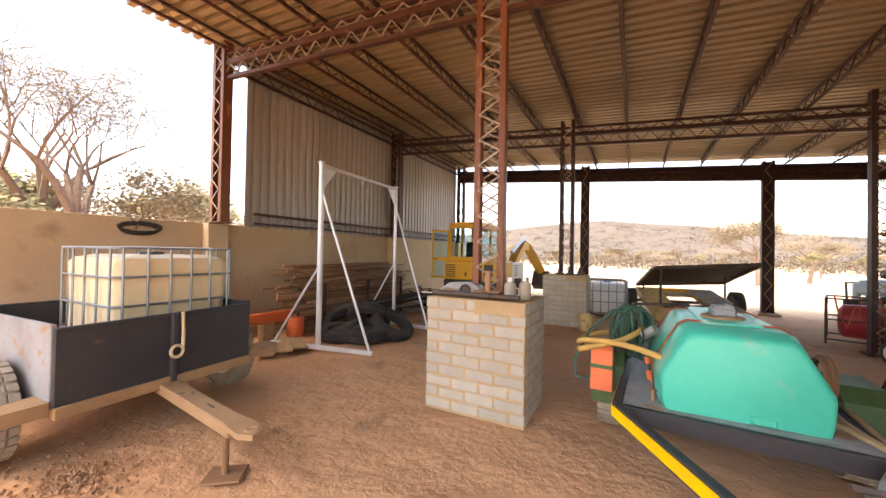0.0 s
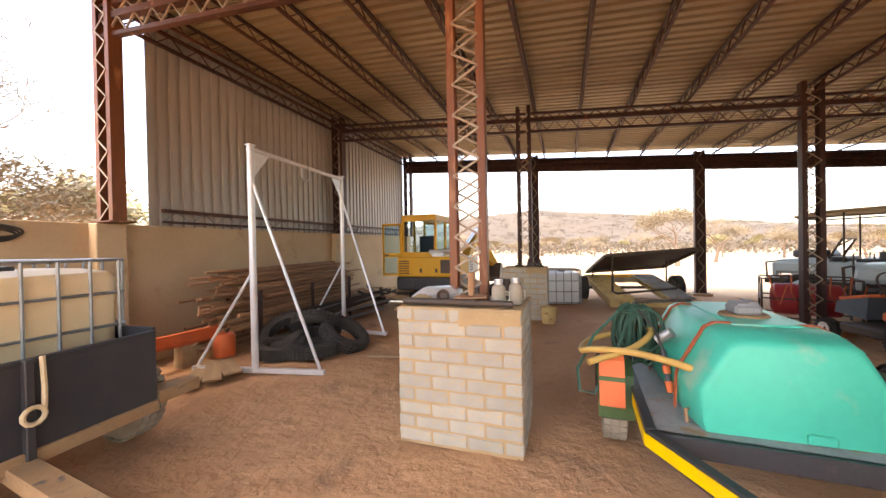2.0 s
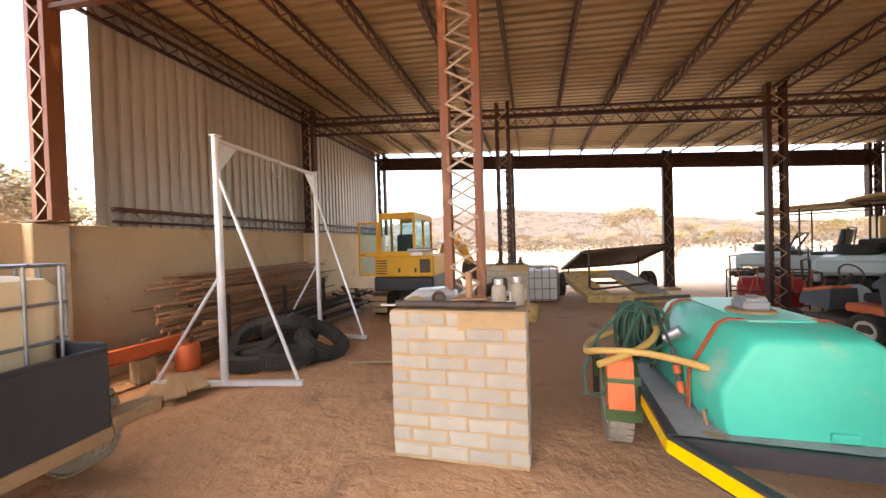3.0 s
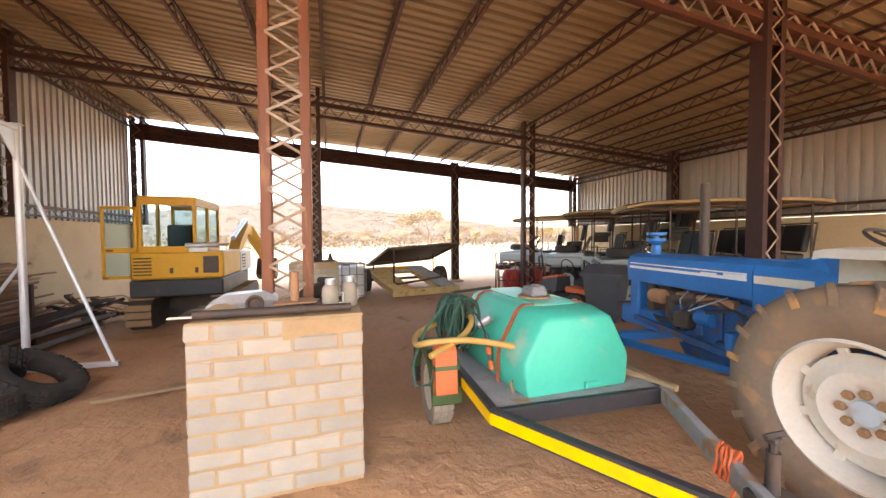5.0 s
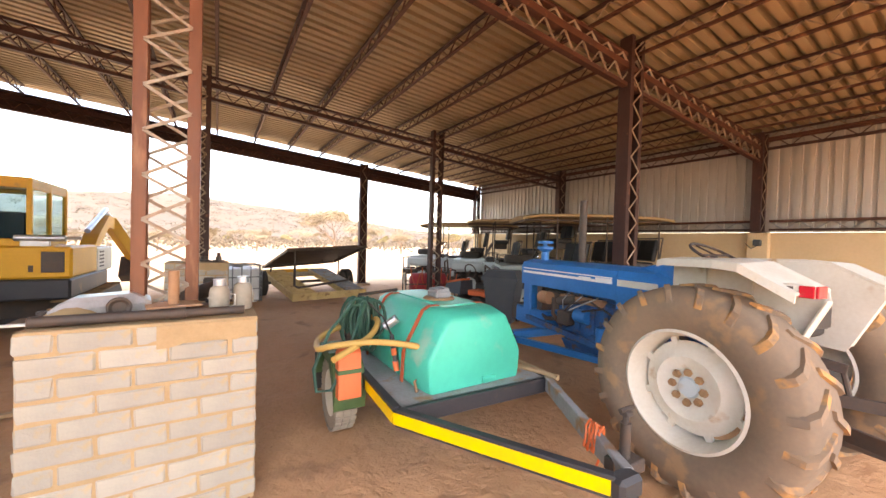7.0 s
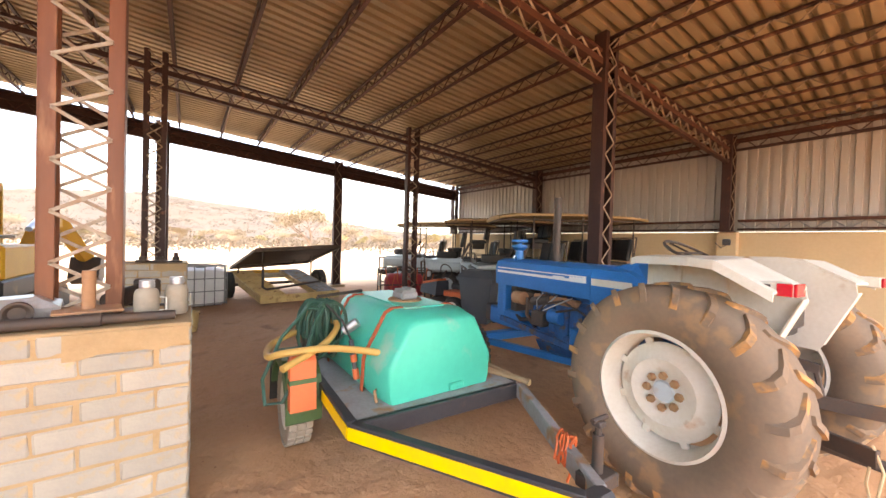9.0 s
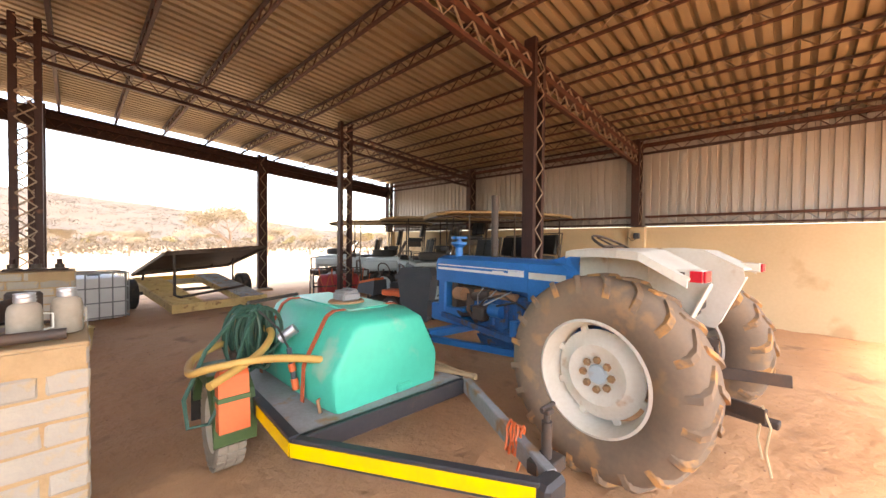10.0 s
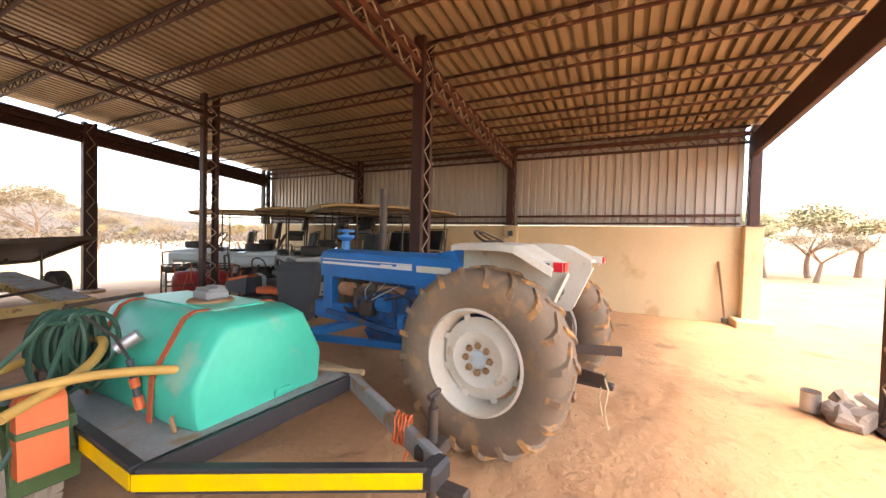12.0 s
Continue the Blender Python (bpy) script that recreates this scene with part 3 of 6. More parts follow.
# ---- gantry ----
def gantry():
    g = thing("lifting_gantry", pose(-5.56, 8.95, 0), "silver-painted pipe lifting frame with braced feet", "gantry")
    A, C, top = Vector((0.09, -1.11, 0)), Vector((-0.08, 1.12, 0)), 2.93
    up = Vector((0, 0, 1))
    for p, r, name, dy in ((A, 0.042, "post", 0.17), (C, 0.038, "post", -0.06)):
        part(name, B().path([p + up * 0.03, p + up * top], r, 12), WHITE_STEEL, g)
        l, rr = p + Vector((-0.9, -dy * 0.9, 0.035)), p + Vector((0.93, dy, 0.035))
        part("foot_bar", B().beam(l, rr, 0.06, 0.06), WHITE_STEEL, g)
        part("long_brace", B().tube(rr - Vector((0.05, 0, 0)), p + up * 2.52, 0.02, 8), WHITE_STEEL, g)
        part("short_brace", B().tube(l + Vector((0.05, 0, 0)), p + up * 1.32, 0.018, 8), WHITE_STEEL, g)
        d = (C - A).normalized() * (1 if p is A else -1)
        q = [p + up * (top - 0.03) + d * 0.02, p + up * (top - 0.06) + d * 0.34, p + up * (top - 0.42) + d * 0.03]
        n = up.cross(d).normalized() * 0.006
        part("gusset", B().add([v + n for v in q] + [v - n for v in q], [(0, 1, 2), (5, 4, 3), (0, 3, 4, 1), (1, 4, 5, 2), (2, 5, 3, 0)]), WHITE_STEEL, g, "triangular corner plate", False)
        part("end_cap", B().box(tuple(p + up * (top + 0.008)), (0.10, 0.10, 0.014)), WHITE_STEEL, g, "", False)
    part("crossbar", B().tube(A + up * (top - 0.04), C + up * (top - 0.04), 0.03, 10), WHITE_STEEL, g)
    mid = (A + C) / 2 + up * (top - 0.05)
    ring = [mid + Vector((0.02, 0.09 * math.cos(a), -0.09 + 0.13 * math.sin(a))) for a in np.linspace(0, 2 * math.pi, 18, endpoint=False)]
    part("lifting_ring", B().path(ring, 0.011, 6, True), CHROME, g)


# ---- wheels ----
def tyre_profile(R, w, rim):
    h = w / 2
    return [(rim, -h * 0.72), (rim + (R - rim) * 0.25, -h * 0.95), (rim + (R - rim) * 0.6, -h), (R - 0.05 * R, -h * 0.86), (R, -h * 0.62), (R * 1.005, 0), (R, h * 0.62),
            (R - 0.05 * R, h * 0.86), (rim + (R - rim) * 0.6, h), (rim + (R - rim) * 0.25, h * 0.95), (rim, h * 0.72)]


def small_wheel(parent, c, R, w, mat=RUBBER, rim_mat=CREAM, axis="y", sub=True):
    """A road wheel under a vehicle: tyre with ribbed tread, rim below it."""
    ob = part("wheel", B().lathe([(0.03, -w * 0.2), (R * 0.3, -w * 0.22), (R * 0.42, -w * 0.34), (R * 0.58, -w * 0.42), (R * 0.62, -w * 0.42), (R * 0.6, w * 0.42), (R * 0.56, w * 0.42), (R * 0.42, w * 0.34), (R * 0.3, w * 0.22), (0.03, w * 0.2)], c, axis, 24), rim_mat, parent, "dished steel rim")
    part("tyre", B().lathe(tyre_profile(R * 0.97, w, R * 0.6), c, axis, 32, True), mat, ob)
    b = B()
    for k in range(30):
        a = 2 * math.pi * k / 30
        for s in (-0.34, -0.02, 0.3):
            rot = Euler((0, 0, 0)).to_matrix()
            u = Vector((math.cos(a), 0, math.sin(a))) if axis == "y" else Vector((0, math.cos(a), math.sin(a)))
            t = Vector((-math.sin(a), 0, math.cos(a))) if axis == "y" else Vector((0, -math.sin(a), math.cos(a)))
            ax = Vector((0, 1, 0)) if axis == "y" else Vector((1, 0, 0))
            b.box(Vector(c) + u * R * 0.975 + ax * s * w, (R * 0.05, w * 0.27, R * 0.15), Matrix((u, ax, t)).transposed(), 0.003)
    part("tread", b, mat, ob, "", False)
    return ob


# ---- flatbed box trailer with the liquid container ----
def box_trailer():
    t = thing("box_trailer", pose(-4.655, 5.43, 0, 0, 0, 4), "black-painted open box trailer with dusty drawbar", "trailer")
    L, W, z0, z1 = 1.95, 0.735, 0.43, 0.965
    part("floor_plate", B().box((-L / 2, 0, z0 + 0.02), (L, 2 * W, 0.04)), DUSTY, t, "", False)
    part("front_panel", B().box((0, 0, (z0 + z1) / 2), (0.035, 2 * W, z1 - z0), None, 0.006).box((0.0, 0, z1), (0.05, 2 * W, 0.03)), BLACK, t, "black sheet steel panel", False)
    part("rear_panel", B().box((-L, 0, (z0 + z1) / 2), (0.035, 2 * W, z1 - z0), None, 0.006), BLACK, t, "", False)
    for s in (-1, 1):
        part("side_panel", B().box((-L / 2, s * W, (z0 + z1) / 2 + 0.02), (L, 0.035, z1 - z0 + 0.04), None, 0.006), GREY_PAINT if s < 0 else BLACK, t, "scuffed grey side sheet" if s < 0 else "", False)
        part("mudguard", B().prism([(0.02, s * (W + 0.02)), (0.02, s * (W + 0.36)), (-0.14, s * (W + 0.36)), (-0.22, s * (W + 0.02))], 0.475, 0.49, "z").box((0.014, s * (W + 0.19), 0.44), (0.014, 0.34, 0.085), None, 0.003), DUSTY, t, "dusty flat mudguard", False)
        small_wheel(t, (-0.56, s * (W + 0.16), 0.362), 0.362, 0.2, PALE_RUBBER, CREAM, "y")
    part("floor_rail", B().box((0.01, 0, z0 - 0.03), (0.06, 2 * W, 0.085)), DUSTY, t, "", False)
    part("centre_post", B().box((0.035, 0.0, 0.68), (0.045, 0.045, 0.6)), BLACK, t, "", False)
    part("drawbar", B().beam((-0.35, 0.03, 0.365), (1.16, -0.22, 0.325), 0.14, 0.09, ch=0.008), DUSTY, t, "dusty box-section drawbar", False)
    part("drawbar_slot", B().beam((0.72, -0.145, 0.384), (0.82, -0.162, 0.381), 0.012, 0.006, ch=0.001), IRON, t, "dark slot in the drawbar", False)
    b = B().prism([(1.12, -0.29), (1.30, -0.335), (1.40, -0.30), (1.39, -0.22), (1.30, -0.17), (1.13, -0.14)], 0.335, 0.372, "z")
    part("coupling_eye", b.path([(1.335 + 0.034 * math.cos(a), -0.255 + 0.034 * math.sin(a), 0.374) for a in np.linspace(0, 6.28, 14, endpoint=False)], 0.009, 5, True).lathe([(0, 0.376), (0.03, 0.376), (0.03, 0.36)], (1.335, -0.255, 0), "z", 14), DUSTY, t, "", False)
    part("prop_stand", B().tube((1.08, -0.25, 0.02), (1.08, -0.25, 0.30), 0.022, 8).box((1.08, -0.25, 0.012), (0.24, 0.2, 0.016), Euler((0, 0, 0.6)).to_matrix()), PIPE_RUST, t, "rusty pipe stand with a foot plate", False)
    part("axle", B().tube((-0.56, -W - 0.1, 0.362), (-0.56, W + 0.1, 0.362), 0.035, 8), IRON, t)
    pts = [(0.065, 0.05, 0.99), (0.07, 0.055, 0.8), (0.075, 0.05, 0.69)] + [(0.08, 0.0 + 0.05 * math.cos(a), 0.66 + 0.05 * math.sin(a)) for a in np.linspace(0.6, 6.8, 12)]
    part("tie_strap", B().path(pts, 0.014, 6), ROPE, t, "tan tie strap with a looped end")


def ibc(m, name="liquid_container", small=False, label=""):
    s = 0.85 if small else 1.0
    t = thing(name, m, label, "liquid container")
    X, Y, Z = 0.52 * s, 0.51 * s, 1.06 * s

    def ring(x, y, z, r=0.10):
        out = []
        for cx, cy, a0 in ((x - r, y - r, 0), (-x + r, y - r, 90), (-x + r, -y + r, 180), (x - r, -y + r, 270)):
            out += [(cx + r * math.cos(radians(a0 + a)), cy + r * math.sin(radians(a0 + a)), z) for a in (0, 30, 60, 90)]
        return out

    part("tank", B().loft([ring(X - 0.07, Y - 0.07, 0.01), ring(X - 0.02, Y - 0.02, 0.07), ring(X - 0.03, Y - 0.03, 0.5 * s), ring(X - 0.02, Y - 0.02, Z - 0.14), ring(X - 0.05, Y - 0.05, Z - 0.09), ring(X - 0.16, Y - 0.16, Z - 0.06)]), IBC if not small else WHITE, t, "yellowed translucent plastic tank")
    part("filler_cap", B().lathe([(0.0, Z - 0.03), (0.1, Z - 0.03), (0.1, Z - 0.07)], (0, 0, 0), "z", 16), DARK_PLASTIC, t)
    for z in np.linspace(0.06, Z, 5 if not small else 4):
        part("cage_hoop", B().path(ring(X, Y, z, 0.06), 0.012, 6, True), CAGE, t)
    for i in range(6):
        for sx in (-1, 1):
            y = -Y + 0.06 + (2 * Y - 0.12) * i / 5
            part("cage_bar", B().tube((sx * (X + 0.004), y, 0.02), (sx * (X + 0.004), y, Z), 0.011, 6), CAGE, t)
    for i in range(5):
        for sy in (-1, 1):
            x = -X + 0.06 + (2 * X - 0.12) * i / 4
            part("cage_bar", B().tube((x, sy * (Y + 0.004), 0.02), (x, sy * (Y + 0.004), Z), 0.011, 6), CAGE, t)
    part("top_bar", B().tube((-X, -0.1, Z + 0.004), (X, -0.2, Z + 0.004), 0.014, 6), CAGE, t)
    part("top_bar", B().tube((-X, 0.25, Z + 0.004), (X, 0.3, Z + 0.004), 0.014, 6), CAGE, t)
    return t


# ---- green water trailer ----
def tank_trailer():
    t = thing("tank_trailer", pose(-0.59, 6.48, 0, 0, 0, -3), "flat black trailer with yellow reflective edge tape", "trailer")
    z = 0.50
    x0, x1, yf, yb = -0.63, 0.65, 0.0, 1.45
    part("deck", B().box(((x0 + x1) / 2, (yf + yb) / 2, z + 0.02), (x1 - x0, yb - yf, 0.03), None, 0.004), GREY_PAINT, t, "worn grey chequer deck", False)
    part("front_rail", B().box(((x0 + x1) / 2, yf, z - 0.02), (x1 - x0, 0.05, 0.11), None, 0.006), BLACK, t, "", False)
    part("rear_rail", B().box(((x0 + x1) / 2, yb, z - 0.02), (x1 - x0, 0.05, 0.11), None, 0.006), BLACK, t, "", False)
    hx, hy = 0.07, -1.05
    for s, xs in ((-1, x0), (1, x1)):
        part("side_rail", B().box((xs, (yf + yb) / 2, z - 0.01), (0.06, yb - yf, 0.11), None, 0.006), BLACK, t, "", False)
        end = (hx + s * 0.05, hy, z - 0.01)
        rail = part("drawbar", B().beam((xs, yf - 0.01, z - 0.01), end, 0.055, 0.11, ch=0.006), BLACK if s < 0 else GREY_PAINT, t, "", False)
        if s < 0:
            part("reflective_tape", B().beam((xs - 0.031, yf - 0.02, z - 0.01), (end[0] - 0.031, end[1], z - 0.01), 0.006, 0.072, ch=0.001).box((xs - 0.033, yf + 0.27, z - 0.01), (0.006, 0.56, 0.072), None, 0.001), TAPE, t, "bright yellow reflective tape", False)
    part("nose_plate", B().box((hx + 0.0, hy - 0.01, z - 0.012), (0.16, 0.10, 0.11), None, 0.02), BLACK, t, "", False)
    part("coupling", B().box((hx + 0.0, hy - 0.11, z - 0.07), (0.08, 0.14, 0.05), None, 0.012), IRON, t, "", False)
    # jockey stand on the drawbar
    jx, jy = 0.22, -0.96
    part("jack_stand", B().tube((jx, jy, 0.08), (jx, jy, 0.70), 0.026, 10).tube((jx, jy, 0.70), (jx, jy, 0.77), 0.016, 8).box((jx, jy, 0.49), (0.17, 0.12, 0.07), None, 0.008), IRON, t)
    part("jack_handle", B().tube((jx - 0.05, jy, 0.77), (jx + 0.06, jy, 0.77), 0.012, 6).box((jx, jy, 0.75), (0.05, 0.05, 0.03)), IRON, t)
    part("jack_foot", B().box((jx, jy, 0.02), (0.13, 0.13, 0.02)).box((jx, jy, 0.055), (0.05, 0.05, 0.06)), IRON, t, "", False)
    rnd = random.Random(17)
    pts = [(0.285 + 0.06 * math.cos(a) + rnd.uniform(-0.012, 0.012), -0.78 + 0.0035 * a + 0.035 * math.cos(a), z - 0.005 + 0.075 * math.sin(a) + rnd.uniform(-0.01, 0.01)) for a in np.linspace(0, 31.4, 60)]
    part("rope_binding", B().path(pts + [(0.33, -0.74, z - 0.12), (0.32, -0.72, z - 0.2)], 0.008, 5), ORANGE, t, "orange rope knotted round the drawbar")
    wy = 0.98
    for s in (-1, 1):
        x = (x0 - 0.13) if s < 0 else (x1 + 0.13)
        small_wheel(t, (x, wy, 0.30), 0.30, 0.18, PALE_RUBBER, CREAM, "x")
        b = B()
        prof = [(-0.36, 0.30), (-0.37, 0.46), (-0.30, 0.60), (-0.16, 0.68), (0.18, 0.68), (0.34, 0.56), (0.38, 0.36)]
        b.loft([[(x - 0.12, wy + a, za), (x + 0.12, wy + a, za), (x + 0.12, wy + a * 0.975, za - 0.01), (x - 0.12, wy + a * 0.975, za - 0.01)] for a, za in prof])
        part("mudguard", b, GREEN, t, "green folded sheet mudguard", False)
        cheek = [(wy + a, za) for a, za in prof] + [(wy + 0.34, 0.44), (wy + 0.16, 0.60), (wy - 0.16, 0.60), (wy - 0.31, 0.44)]
        part("mudguard_cheek", B().prism(cheek, x + s * 0.115, x + s * 0.122, "x"), GREEN, t, "", False)
        part("mud_flap", B().box((x + s * 0.02, wy + 0.40, 0.36), (0.22, 0.012, 0.34), None, 0.004), RUBBER, t, "black rubber mud flap", False)
    part("axle", B().tube((x0 - 0.1, wy, 0.30), (x1 + 0.1, wy, 0.30), 0.03, 8), IRON, t)
    part("lashing_hook", B().path([(-0.42, 0.16, z + 0.04), (-0.42, 0.2, z + 0.1), (-0.38, 0.24, z + 0.1), (-0.36, 0.22, z + 0.04)], 0.011, 6), PIPE_RUST, t, "rusty lashing hook")
    return t


def water_tank():
    """Moulded tank with chamfered long edges, held by two straps."""
    t = thing("water_tank", pose(-0.535, 7.20, 0.536, 0, 0, 0), "teal moulded plastic water tank strapped to the trailer", "water tank")

    def section(y, k):
        pts = [(-0.43, 0.0), (0.43, 0.0), (0.445, 0.05), (0.455, 0.21), (0.445, 0.25), (0.30, 0.515), (0.25, 0.545), (-0.25, 0.545), (-0.30, 0.515), (-0.445, 0.25), (-0.455, 0.21), (-0.445, 0.05)]
        return [(x * k[0], y, k[2] + (z - k[2]) * k[1] if z > k[2] else z) for x, z in pts]

    rings = [section(y, (kx, kz, 0.03)) for y, kx, kz in ((-0.62, 0.88, 0.87), (-0.612, 0.92, 0.91), (-0.59, 0.945, 0.945), (-0.47, 0.985, 0.99), (-0.44, 1, 1), (0.52, 1, 1), (0.55, 0.985, 0.99), (0.63, 0.92, 0.945), (0.65, 0.87, 0.9))]
    part("shell", B().loft(rings), TEAL, t)
    part("foot_lug", B().box((0.1, -0.615, 0.03), (0.12, 0.06, 0.05), None, 0.01), TEAL, t, "", False)
    part("top_rib", B().box((0, 0.1, 0.548), (0.34, 0.9, 0.016), None, 0.006), TEAL, t)
    part("manhole", B().lathe([(0.0, 0.57), (0.13, 0.57), (0.14, 0.555), (0.14, 0.54)], (0, -0.04, 0), "z", 24), DUSTY, t, "dusty manhole collar")
    part("lid", B().box((0, -0.04, 0.60), (0.15, 0.17, 0.06), None, 0.015).box((0, -0.04, 0.637), (0.12, 0.15, 0.018), None, 0.006).box((0.03, -0.04, 0.65), (0.05, 0.14, 0.012), None, 0.004), GREY_PAINT, t, "grey filler lid", False)
    for y in (-0.30, 0.42):
        half = [(0.47, -0.01), (0.461, 0.21), (0.451, 0.252), (0.305, 0.522), (0.25, 0.552)]
        out = [(-u, w) for u, w in half] + half[::-1]
        b = B()
        for (xa, za), (xb, zb) in zip(out, out[1:]):
            b.beam((xa, y, za), (xb, y, zb), 0.045, 0.007, ch=0.001)
        part("strap", b, STRAP, t, "faded red ratchet strap", False)


def trailer_clutter():
    t = thing("jerry_can", pose(-1.355, 7.055, 0.40, -6, 0, -3), "orange plastic fuel can in a green holder on the mudguard", "fuel can")
    part("can", B().loft([[(x * 0.082, y * 0.05, z) for x, y in ((-1, -1), (1, -1), (1, 1), (-1, 1))] for z in (0.03, 0.35)] + [[(-0.07, -0.03, 0.385), (0.078, -0.03, 0.385), (0.078, 0.03, 0.385), (-0.07, 0.03, 0.385)]]), ORANGE, t, "", False)
    part("cap", B().box((0.02, 0, 0.405), (0.1, 0.05, 0.035), None, 0.012), ORANGE, t)
    part("holder_band", B().box((0, 0, 0.22), (0.175, 0.115, 0.03), None, 0.003).box((0, 0.06, 0.15), (0.18, 0.012, 0.34), None, 0.003), GREEN, t, "green holder strap", False)
    # coil of green hose
    h = thing("hose_coil", pose(-1.13, 7.42, 0.985), "dark green garden hose coiled over a bracket", "hose")
    rnd = random.Random(4)
    for k in range(18):
        ox, w = rnd.uniform(-0.07, 0.07), rnd.uniform(0.03, 0.12)
        dep = rnd.uniform(0.30, 0.46)
        pts = [(ox + w * math.cos(a), rnd.uniform(-0.01, 0.01) + (k - 9) * 0.014, -dep / 2 + dep / 2 * math.sin(a) + 0.1) for a in np.linspace(0, 2 * math.pi, 20, endpoint=False)]
        part("hose_turn", B().path(pts, 0.013, 6, True), GREEN_HOSE, h)
    pts = [(0.05, -0.1, 0.05), (-0.15, -0.15, 0.08), (-0.33, -0.2, -0.1), (-0.45, -0.25, -0.35), (-0.44, -0.3, -0.5), (-0.34, -0.32, -0.5), (-0.22, -0.3, -0.3), (-0.1, -0.2, 0.0), (0, -0.1, 0.08)]
    part("loose_loop", B().path(pts, 0.013, 6), GREEN_HOSE, h)
    part("bracket", B().tube((0, 0.1, -0.36), (0, 0.1, 0.12), 0.015, 6).tube((0, 0.1, 0.12), (0.45, 0.3, 0.12), 0.015, 6), IRON, h)
    y = thing("suction_hose", pose(-1.27, 7.13, 0.80), "thick yellow suction hose bent over the trailer deck", "hose")
    loop = [(0.42, -0.42, -0.02), (0.3, -0.36, 0.03), (0.05, -0.2, 0.05), (-0.2, -0.1, 0.03), (-0.28, 0.05, -0.02), (-0.2, 0.3, -0.0), (0.05, 0.42, 0.05), (0.2, 0.3, 0.12), (0.2, 0.1, 0.12), (0.05, -0.08, 0.05), (-0.25, -0.25, -0.02)]
    sm = []
    for i in range(len(loop) - 1):
        p0, p1, p2, p3 = [Vector(loop[max(0, min(len(loop) - 1, i + d))]) for d in (-1, 0, 1, 2)]
        for s in np.linspace(0, 1, 6, endpoint=False):
            sm.append(0.5 * ((2 * p1) + (p2 - p0) * s + (2 * p0 - 5 * p1 + 4 * p2 - p3) * s * s + (3 * p1 - p0 - 3 * p2 + p3) * s ** 3))
    part("hose", B().path(sm + [Vector(loop[-1])], 0.023, 10), HOSE, y)
    part("coupling", B().tube((0.22, 0.0, 0.10), (0.3, -0.05, 0.17), 0.036, 10), CHROME, y, "pale plastic coupling")
    part("support", B().box((0.05, 0.3, -0.1), (0.1, 0.1, 0.22), None, 0.02), IRON, y, "", False)
    g = thing("spray_lance", pose(-1.04, 7.02, 0.86, 0, 0, 0), "orange and black spray gun hanging on its hose", "spray gun")
    part("body", B().tube((0, 0, 0), (0.03, -0.03, -0.24), 0.018, 8), DARK_PLASTIC, g)
    part("collar", B().tube((0.012, -0.012, -0.1), (0.02, -0.02, -0.15), 0.024, 8), ORANGE, g)
    part("grip", B().tube((0.025, -0.025, -0.2), (0.035, -0.035, -0.27), 0.024, 8), ORANGE, g)
    part("hose", B().path([(0, 0, 0), (-0.03, 0.1, 0.12), (-0.1, 0.25, 0.22)], 0.008, 6), RUBBER, g)
    for k, (dx, rz) in enumerate(((0.0, 8), (0.07, -4), (-0.05, 20))):
        w = thing("wooden_pole", pose(0.02 + dx, 6.72, 0.555, 0, 0, rz), "pale wooden pole lying on the trailer deck", "pole", "poles on the trailer deck")
        part("shaft", B().tube((0, -0.38, 0), (0, 0.6, 0), 0.017, 8), WOOD, w)
    c = thing("wire_coil", pose(0.03, 7.22, 0.70, 0, 4, 0), "rusty coil of wire leaning beside the tank", "wire coil")
    for k in range(6):
        r = 0.15 + 0.01 * (k % 3)
        b = B().path([(0.01 * k - 0.03, r * math.cos(a), r * math.sin(a)) for a in np.linspace(0, 2 * math.pi, 28, endpoint=False)], 0.008, 5, True)
        part("wire_turn", b, PIPE_RUST, c)


